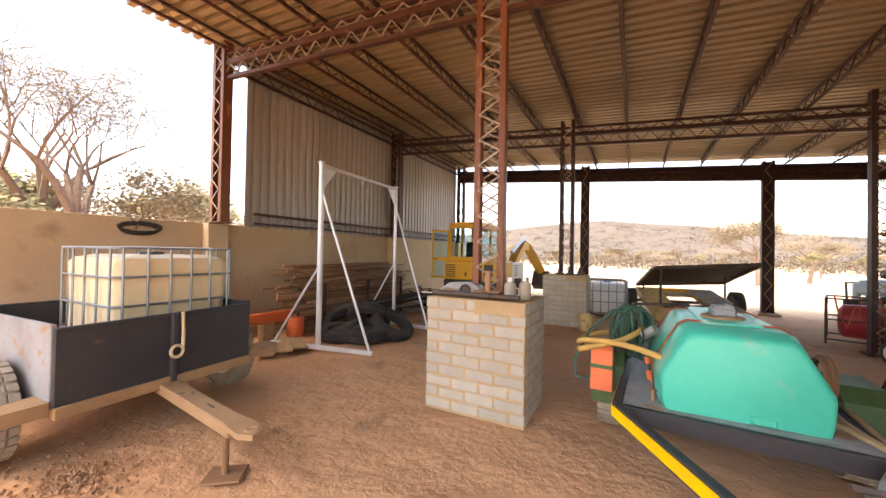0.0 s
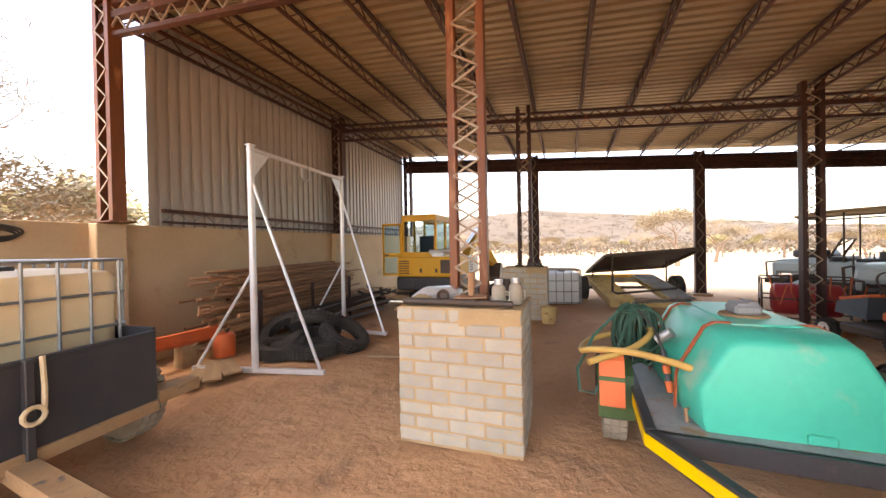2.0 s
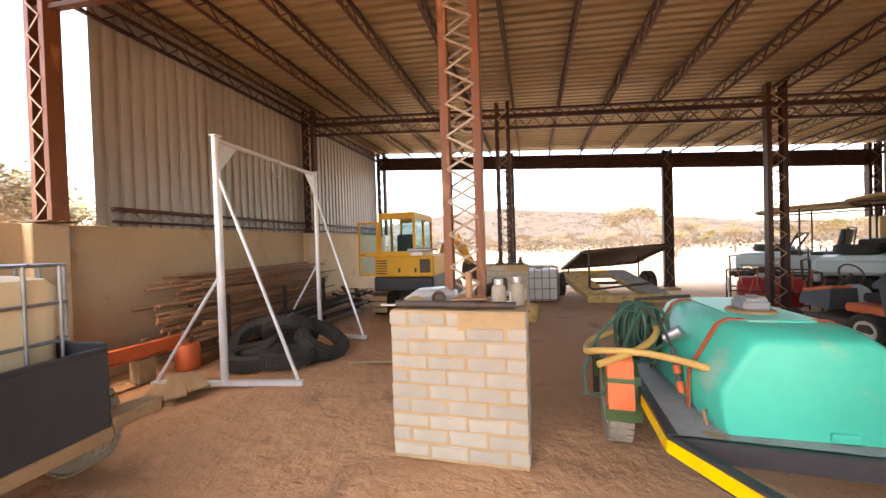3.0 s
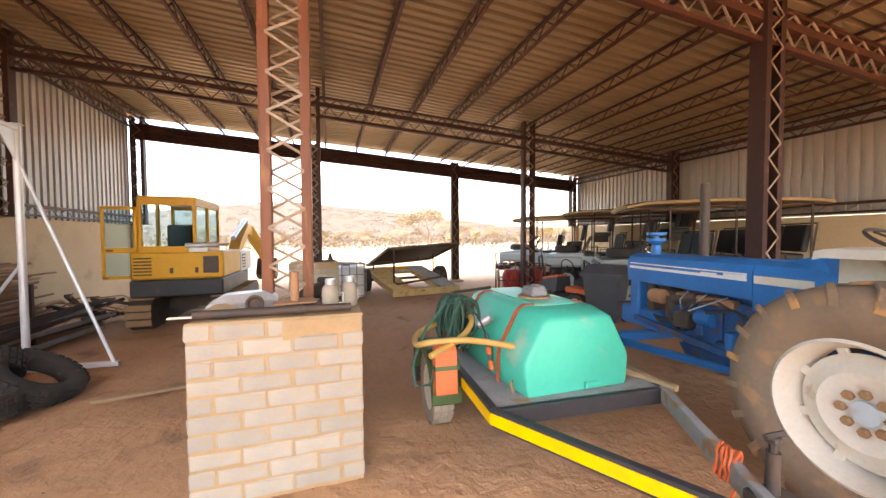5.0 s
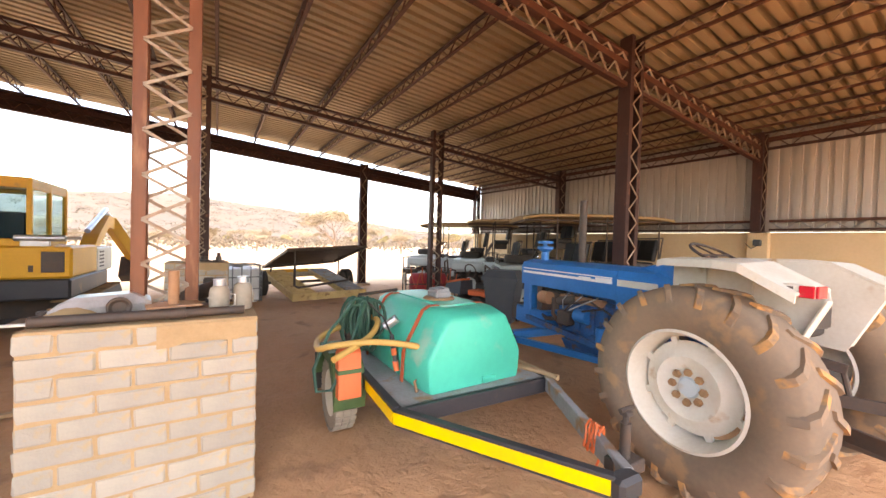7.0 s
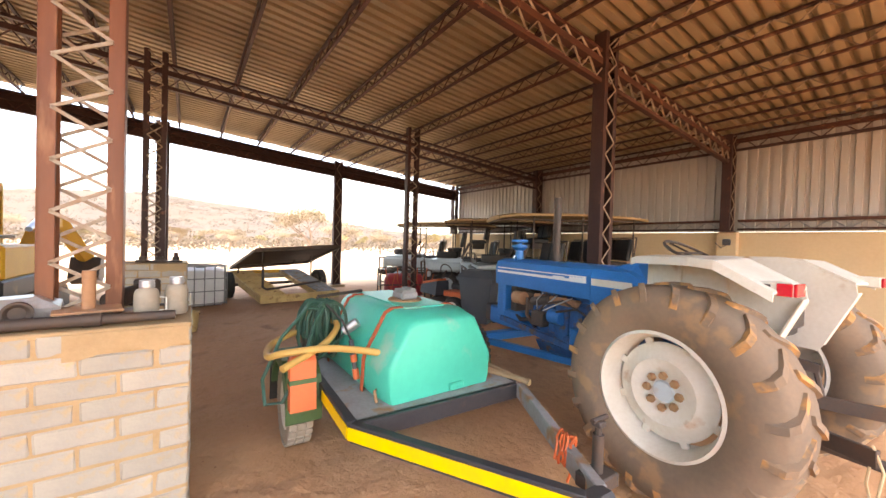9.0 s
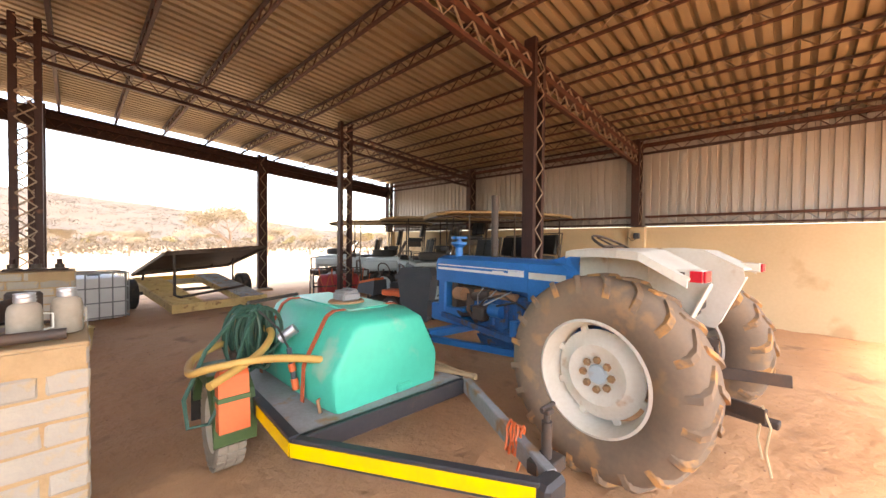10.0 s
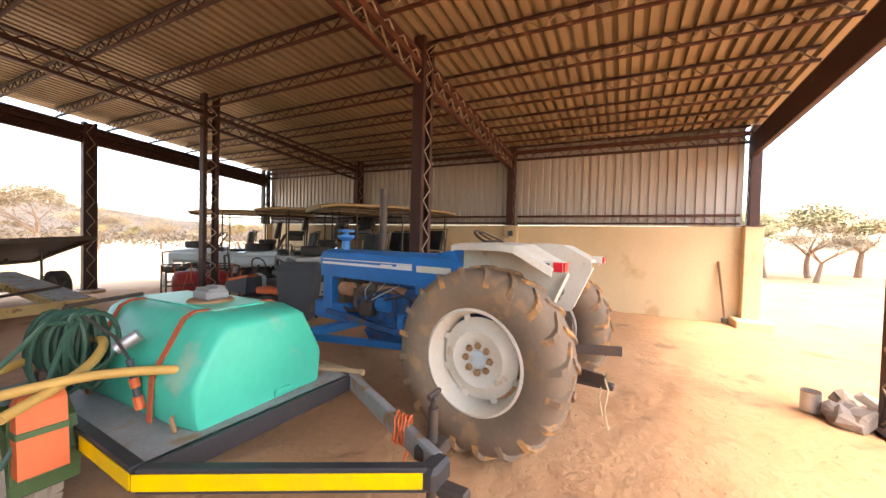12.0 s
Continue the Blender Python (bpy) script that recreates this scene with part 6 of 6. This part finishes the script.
# ---- clutter on the pillars ----
def pillar_clutter():
    x, y, z = -2.47, 7.1, 1.113
    p = thing("iron_pipe", pose(x - 0.02, 6.99, z + 0.038, 0, 0, -1), "brown iron pipe lying along the pillar's edge", "pipe")
    part("long_pipe", B().tube((-0.46, 0, -0.01), (0.12, 0, -0.01), 0.027, 12).tube((0.13, 0, -0.01), (0.45, 0.0, -0.01), 0.024, 12), IRON, p)
    part("collar", B().tube((0.09, 0, -0.01), (0.16, 0, -0.01), 0.032, 12), IRON, p)
    part("flat_tip", B().box((-0.51, 0, -0.02), (0.16, 0.04, 0.01), None, 0.003), CREAM, p, "", False)
    s = thing("steel_plate_stub", pose(x + 0.07, 7.13, z + 0.058, 0, 0, 10), "rusty square plate with an upright pipe stub", "pipe stub")
    part("plate", B().box((0, 0, 0), (0.26, 0.2, 0.012), None, 0.003), PIPE_RUST, s, "", False)
    part("stub", B().tube((0.0, 0, 0.0), (0, 0, 0.2), 0.028, 12), PIPE_RUST, s)
    part("packing", B().box((0, 0, -0.03), (0.12, 0.12, 0.05), None, 0.004), IRON, s, "", False)
    for k, (dx, dy, h) in enumerate(((0.30, 7.12, 0.17), (0.43, 7.17, 0.18))):
        f = thing("metal_flask", pose(x + dx, dy, z + 0.002, 0, 0, 40 * k), "battered white metal flask with screw neck", "flask", "metal flasks on the pillar")
        part("body", B().lathe([(0, 0), (0.05, 0), (0.056, 0.01), (0.056, h - 0.05), (0.05, h - 0.025), (0.032, h - 0.01), (0.03, h)], (0, 0, 0), "z", 24), PALE_RUBBER, f)
        part("neck", B().lathe([(0.034, h - 0.01), (0.036, h), (0.034, h + 0.006), (0.036, h + 0.014), (0.033, h + 0.02), (0.035, h + 0.03), (0.0, h + 0.032)], (0, 0, 0), "z", 20), CHROME, f)
        part("handle", B().path([(0.055, 0, 0.03), (0.085, 0, 0.035), (0.085, 0, 0.1), (0.055, 0, 0.105)], 0.005, 5), CREAM, f)
    m = thing("gear_housing", pose(x - 0.25, 7.2, z + 0.06, 0, 0, 12), "scuffed aluminium gear housing", "machine part")
    part("casting", B().loft([[(-0.2, -0.08, -0.05), (0.2, -0.09, -0.05), (0.22, 0.1, -0.05), (-0.18, 0.12, -0.05)], [(-0.21, -0.09, 0.0), (0.2, -0.1, 0.02), (0.21, 0.1, 0.03), (-0.18, 0.12, 0.01)], [(-0.12, -0.06, 0.06), (0.12, -0.07, 0.07), (0.13, 0.07, 0.07), (-0.1, 0.07, 0.06)]]), CHROME, m)
    part("bore", B().lathe([(0.0, -0.015), (0.03, -0.015), (0.045, -0.03), (0.055, -0.03), (0.055, 0.0)], (0.06, -0.09, 0.0), "y", 20), IRON, m)
    r = thing("oily_rag", pose(x - 0.36, 7.12, z + 0.02), "crumpled tan rag on the pillar", "rag")
    rnd = random.Random(5)
    part("cloth", B().lathe([(0.0, 0.05), (0.04, 0.055), (0.09, 0.03), (0.12, 0.0), (0.10, -0.015)], (0, 0, 0), "z", 11), CANVAS, r)
    for k in range(8):
        s = thing("loose_spanner", pose(x + rnd.uniform(-0.45, 0.4), 7.25 + rnd.uniform(-0.1, 0.3), z + 0.014, 0, 0, rnd.uniform(0, 180)), "dark steel tool lying on the pillar", "tool", "tools on the pillar")
        part("shank", B().box((0, 0, 0), (0.2, 0.022, 0.014), None, 0.004), IRON, s, "", False)
        part("jaw", B().lathe([(0.012, -0.008), (0.026, -0.008), (0.026, 0.008), (0.012, 0.008)], (0.11, 0, 0), "z", 10, True), IRON, s)
    s = thing("drive_shaft", pose(x + 0.2, 7.42, z + 0.07, 0, 0, 60), "greasy drive shaft yoke on the pillar", "machine part")
    part("yoke", B().tube((-0.15, 0, 0), (0.12, 0, 0.03), 0.05, 12).box((0.14, 0, 0.04), (0.06, 0.14, 0.12), None, 0.02), IRON, s)
    for k in range(3):
        t = thing("machine_part", pose(-2.6 + 0.22 * k, 12.2 - 0.05 * k, 1.115, 0, 0, 30 * k), "dark oily machine part on the back pillar", "machine part", "parts on the back pillar")
        part("flange", B().lathe([(0, 0), (0.09, 0), (0.09, 0.03), (0.05, 0.035), (0.05, 0.09), (0, 0.09)], (0, 0, 0), "z", 16), IRON, t)
        part("boss", B().tube((0, 0, 0.09), (0, 0, 0.16), 0.03, 10), RUST_DARK, t)


def front_bits():
    rnd = random.Random(9)
    for k in range(7):
        a = rnd.uniform(0, 360)
        rr = rnd.uniform(0.09, 0.15)
        x, y = 2.50 + rnd.uniform(-0.2, 0.45), 2.68 + rnd.uniform(-0.2, 0.25)
        s = thing("rubble_stone", pose(x, y, rr * 0.55, rnd.uniform(-20, 20), rnd.uniform(-20, 20), a), "rough grey stone by the column foot", "stone", "stones by the column")
        b = B().box((0, 0, 0), (rr * 2, rr * 1.6, rr * 1.3), None, rr * 0.3)
        b.v = [tuple(c + rnd.uniform(-0.02, 0.02) for c in p) for p in b.v]
        part("stone_body", b, STONE, s, "", False)
    c = thing("tin_can", pose(2.62, 3.02, 0.0), "dented rusty tin by the stones", "tin")
    part("wall", B().lathe([(0, 0), (0.075, 0), (0.075, 0.19), (0.07, 0.19), (0.07, 0.02), (0, 0.02)], (0, 0, 0), "z", 20), CHROME, c)
    part("rim", B().path([(0.075 * math.cos(a), 0.075 * math.sin(a), 0.19) for a in np.linspace(0, 6.283, 20, endpoint=False)], 0.005, 5, True), PIPE_RUST, c)
    r = thing("red_hook", pose(-0.42, 5.02, 0.05), "red painted iron ring standing in the sand", "iron ring")
    part("ring", B().path([(0.11 * math.cos(a), 0.04 * math.sin(a), 0.03 + 0.08 * math.sin(a)) for a in np.linspace(0, 6.283, 24, endpoint=False)], 0.015, 8, True), RED, r)
    part("tab", B().box((-0.1, 0, 0.0), (0.07, 0.05, 0.02), None, 0.004), RED, r, "", False)
    sp = thing("digging_bar", pose(XR - 0.12, 2.85, 0.0, 0, 5, 0), "brown wooden-handled tool leaning on the wall", "tool")
    part("handle", B().tube((-0.06, -0.1, 0.05), (-0.02, 0.02, 1.25), 0.022, 8), PIPE_RUST, sp)
    part("foot", B().box((-0.06, -0.1, 0.05), (0.05, 0.12, 0.1), None, 0.01), IRON, sp, "", False)
    o = thing("socket_box", pose(XR - 0.20, Y1 - 0.02, 1.76), "small black electrical box on the wall pier", "electrical box")
    part("case", B().box((0, 0, 0), (0.1, 0.12, 0.13), None, 0.012), DARK_PLASTIC, o)
    part("cable", B().path([(0, 0, -0.06), (0.02, 0.1, -0.12), (0.04, 0.2, -0.02)], 0.008, 5), DARK_PLASTIC, o)
    for k in range(2):
        t = thing("bush_twig_litter", pose(-4.1 + 1.9 * k, 4.2 + 0.5 * k, 0.0), "scatter of dry dung and twigs on the sand", "litter", "", "stuff")
        b = B()
        for j in range(120):
            a, q = rnd.uniform(0, 6.28), rnd.gauss(0, 0.22)
            p = Vector((q * math.cos(a) * 1.3, q * math.sin(a), 0.01))
            d = Vector((rnd.uniform(-0.05, 0.05), rnd.uniform(-0.05, 0.05), rnd.uniform(0, 0.015)))
            b.path([p, p + d], rnd.uniform(0.003, 0.009), 4)
        part("twigs", b, BARK, t, "", False)


def soil_patch():
    rnd = random.Random(31)
    t = thing("soil_clods", pose(-4.35, 4.75, 0.0), "patch of dark crumbled soil clods on the sand", "soil", "", "stuff")
    b = B()
    for j in range(420):
        a, q = rnd.uniform(0, 6.28), abs(rnd.gauss(0, 0.25))
        r = rnd.uniform(0.004, 0.014)
        p = Vector((q * math.cos(a) * 1.2, q * math.sin(a), r * 0.3))
        b.box(p, (r * 2, r * 1.7, r * 1.3), Euler((rnd.uniform(0, 3), rnd.uniform(0, 3), rnd.uniform(0, 3))).to_matrix(), r * 0.4)
    part("clods", b, CLOD, t, "", False)
    h = thing("gravel_scatter", pose(0, 0, 0.0), "scattered small pebbles and straw on the sand", "pebbles", "", "stuff")
    b = B()
    for j in range(1500):
        x, y = rnd.uniform(-7, 7), rnd.uniform(2.2, 14)
        r = rnd.uniform(0.002, 0.007)
        b.box((x, y, r * 0.4), (r * 2, r * 1.6, r * 1.2), Euler((0, 0, rnd.uniform(0, 3))).to_matrix(), r * 0.4)
    part("pebbles", b, CLOD, h, "", False)


# ---- bush outside ----
def tree(seed, height, spread, leafy, label, fill=30):
    rnd = random.Random(seed)
    T = thing("thorn_tree", pose(0, 0, -400), label, "tree", "thorn trees in the bush")
    wood, twigs = B(), B()

    def grow(p, d, r, ln, depth):
        pts, rad = [p], [r]
        for k in range(3):
            d = (d + Vector((rnd.uniform(-1, 1), rnd.uniform(-1, 1), rnd.uniform(-0.5, 0.6))) * 0.22).normalized()
            p = p + d * ln / 3
            pts.append(p)
            rad.append(r * (1 - 0.13 * (k + 1)))
        (wood if depth < 4 else twigs).path(pts, rad, 5 if depth < 2 else 3, cap=False)
        if depth >= 5:
            return
        for k in range(rnd.choice((2, 3, 3)) if depth else 4):
            a = rnd.uniform(0, 6.28)
            flat = 0.35 if p.z < height * 0.75 else 0.02
            nd = (d * 0.6 + Vector((math.cos(a) * spread, math.sin(a) * spread, flat)) * 0.75).normalized()
            grow(p, nd, rad[-1] * 0.66, ln * rnd.uniform(0.62, 0.82), depth + 1)
        if depth >= 3:
            for k in range(fill):
                q = p + Vector((rnd.gauss(0, 1), rnd.gauss(0, 1), rnd.gauss(0, 0.5))) * height * 0.055
                u = Vector((rnd.uniform(-1, 1), rnd.uniform(-1, 1), rnd.uniform(-0.4, 0.6))).normalized() * height * (rnd.uniform(0.012, 0.032) if fill > 20 else rnd.uniform(0.02, 0.05))
                v = u.orthogonal().normalized() * height * (0.011 if leafy else 0.0045 if fill > 20 else 0.0011)
                twigs.add([q - u, q + v, q + u, q - v], [(0, 1, 2, 3)])

    grow(Vector((0, 0, -0.1)), Vector((rnd.uniform(-0.15, 0.15), rnd.uniform(-0.15, 0.15), 1)).normalized(), height * 0.035, height * 0.30, 0)
    for n, b, mt in (("trunk", wood, BARK), ("crown", twigs, LEAF if leafy else TWIG)):
        me = bpy.data.meshes.new(n)
        me.from_pydata(b.v, [], b.f)
        me.materials.append(mt)
        ob = new(n, me)
        ob.parent = T
    return T


def bush_land():
    kinds = [tree(11, 4.2, 0.9, False, "bare grey thorn tree with a spreading crown"), tree(12, 3.6, 1.1, False, "dry flat-topped thorn tree"), tree(13, 3.2, 1.0, True, "dry olive-leaved thorn tree"), tree(14, 5.5, 0.6, False, "tall bare tree with fine branches", 16)]
    rnd = random.Random(21)
    spots = [(-12.0, 6.6, 3, 1.35), (-15.0, 9.0, 1, 1.5), (-15.5, 11.4, 2, 1.5), (-14.5, 7.6, 3, 1.4), (-15.5, 7.2, 2, 1.35), (-13.0, 8.8, 1, 1.1), (-19, 17, 1, 1.4), (-13, 17.5, 1, 1.1), (-16, 21, 2, 1.2),
             (6.6, 36, 0, 1.4), (11.0, 42, 1, 1.4), (2.0, 55, 1, 0.9), (-3.0, 60, 0, 0.9), (-7.5, 52, 1, 0.9), (15, 52, 2, 1.0), (20, 40, 1, 1.1), (27, 48, 2, 1.2),
             (22, -2.0, 2, 1.35), (24, -4.4, 2, 1.5), (26, -2.2, 1, 1.4), (20.5, -3.4, 1, 1.0), (33, -3.0, 2, 1.7), (27, -7.5, 1, 1.5)]
    for k in range(46):
        a, d = radians(rnd.uniform(52, 122)), rnd.uniform(55, 130)
        spots.append((d * math.cos(a), d * math.sin(a), rnd.choice((0, 1, 1, 2)), rnd.uniform(0.7, 1.25)))
    for x, y, k, s in spots:
        c = copy_thing(kinds[k], pose(x, y, -0.05 if y < 25 else -0.3, 0, 0, rnd.uniform(0, 360)))
        c.scale = (s, s, s)
    for k in kinds:
        for o in list(k.children) + [k]:
            bpy.data.objects.remove(o)
    # scrub on the plain and the hill
    b = []
    f = []
    npr = np.random.RandomState(5)
    for k in range(4200):
        a = math.radians(npr.uniform(35, 150))
        d = npr.uniform(62, 420)
        x, y = d * math.cos(a), d * math.sin(a)
        z, s = hill_z(x, y), npr.uniform(0.6, 1.5)
        for j in range(40):
            c = np.array([x, y, z + s * 0.6]) + npr.normal(size=3) * np.array([s, s, s * 0.42])
            tri = c + npr.normal(size=(3, 3)) * s * 0.16
            i = len(b)
            b += [tuple(q) for q in tri]
            f.append((i, i + 1, i + 2))
    me = bpy.data.meshes.new("dry_scrub")
    me.from_pydata(b, [], f)
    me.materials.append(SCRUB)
    tagged(new("dry_scrub", me), "dense dry brown scrub across the plain", "scrub", "", "stuff")


def hill_z(x, y):
    d, a = math.hypot(x, y), math.degrees(math.atan2(y, x))
    ridge = 3.9 * math.exp(-((a - 97) / 18) ** 2) + 1.3 * math.exp(-((a - 74) / 14) ** 2) + 2.0 * math.exp(-((a - 140) / 22) ** 2) + 0.9
    up = max(0.0, min(1.0, (d - 130) / 280))
    return -0.3 + math.tan(radians(ridge)) * 410 * up * up * (3 - 2 * up) + 4 * up * noise.noise((x * 0.02, y * 0.02, 0))


def hills():
    na, nd = 140, 26
    verts = []
    for i in range(na + 1):
        a = radians(20 + 145 * i / na)
        for j in range(nd + 1):
            d = 120 + 330 * j / nd
            x, y = d * math.cos(a), d * math.sin(a)
            verts.append((x, y, hill_z(x, y) - (0.6 if j == 0 else 0)))
    faces = [(i * (nd + 1) + j, (i + 1) * (nd + 1) + j, (i + 1) * (nd + 1) + j + 1, i * (nd + 1) + j + 1) for i in range(na) for j in range(nd)]
    me = bpy.data.meshes.new("hillside")
    me.from_pydata(verts, [], faces)
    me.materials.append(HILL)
    me.polygons.foreach_set("use_smooth", [True] * len(me.polygons))
    tagged(new("hillside", me), "low bush-covered hills beyond the plain", "hill", "", "structure")


brick_pillar(-2.985, -1.965, 6.93, 7.70, 10, "square pillar of cream cement bricks carrying a column")
brick_pillar(-2.93, -2.0, 11.95, 12.68, 10, "square pillar of cement bricks further back in the shed")
gantry()
box_trailer()
ibc(pose(-5.48, 5.62, 0.475, 0, 0, 2), label="yellowed plastic liquid container in a wire cage on the trailer")
tank_trailer()
water_tank()
trailer_clutter()
tractor()
pipe_stack()
for m in (pose(-5.75, 8.62, 0.10, 3, 2, 0), pose(-5.25, 8.72, 0.10, -3, 0, 30), pose(-6.0, 8.95, 0.24, 34, -10, 20), pose(-5.5, 9.1, 0.34, -30, 24, 60), pose(-5.0, 9.15, 0.22, 20, 28, 40)):
    old_tyre(m)
wall_coil()
excavator()
ramp_trailer()
safari_vehicle(pose(4.95, 15.35, 0, 0, 0, 140), PALE_BLUE, "pale blue open safari vehicle with raised black seats", 0.12)
safari_vehicle(pose(5.15, 12.95, 0, 0, 0, 142), PALE_BLUE, "open safari vehicle with tiered black seats", 0.16)
safari_vehicle(pose(4.75, 10.45, 0, 0, 0, 147), SAGE, "grey-green open safari vehicle under a tan canopy", 0.16, 0.2)
ibc(pose(-1.75, 14.5, 0.0, 0, 0, 8), "spare_container", True, "white plastic liquid container in a wire cage")
back_corner()
pillar_clutter()
front_bits()
soil_patch()
hills()
bush_land()
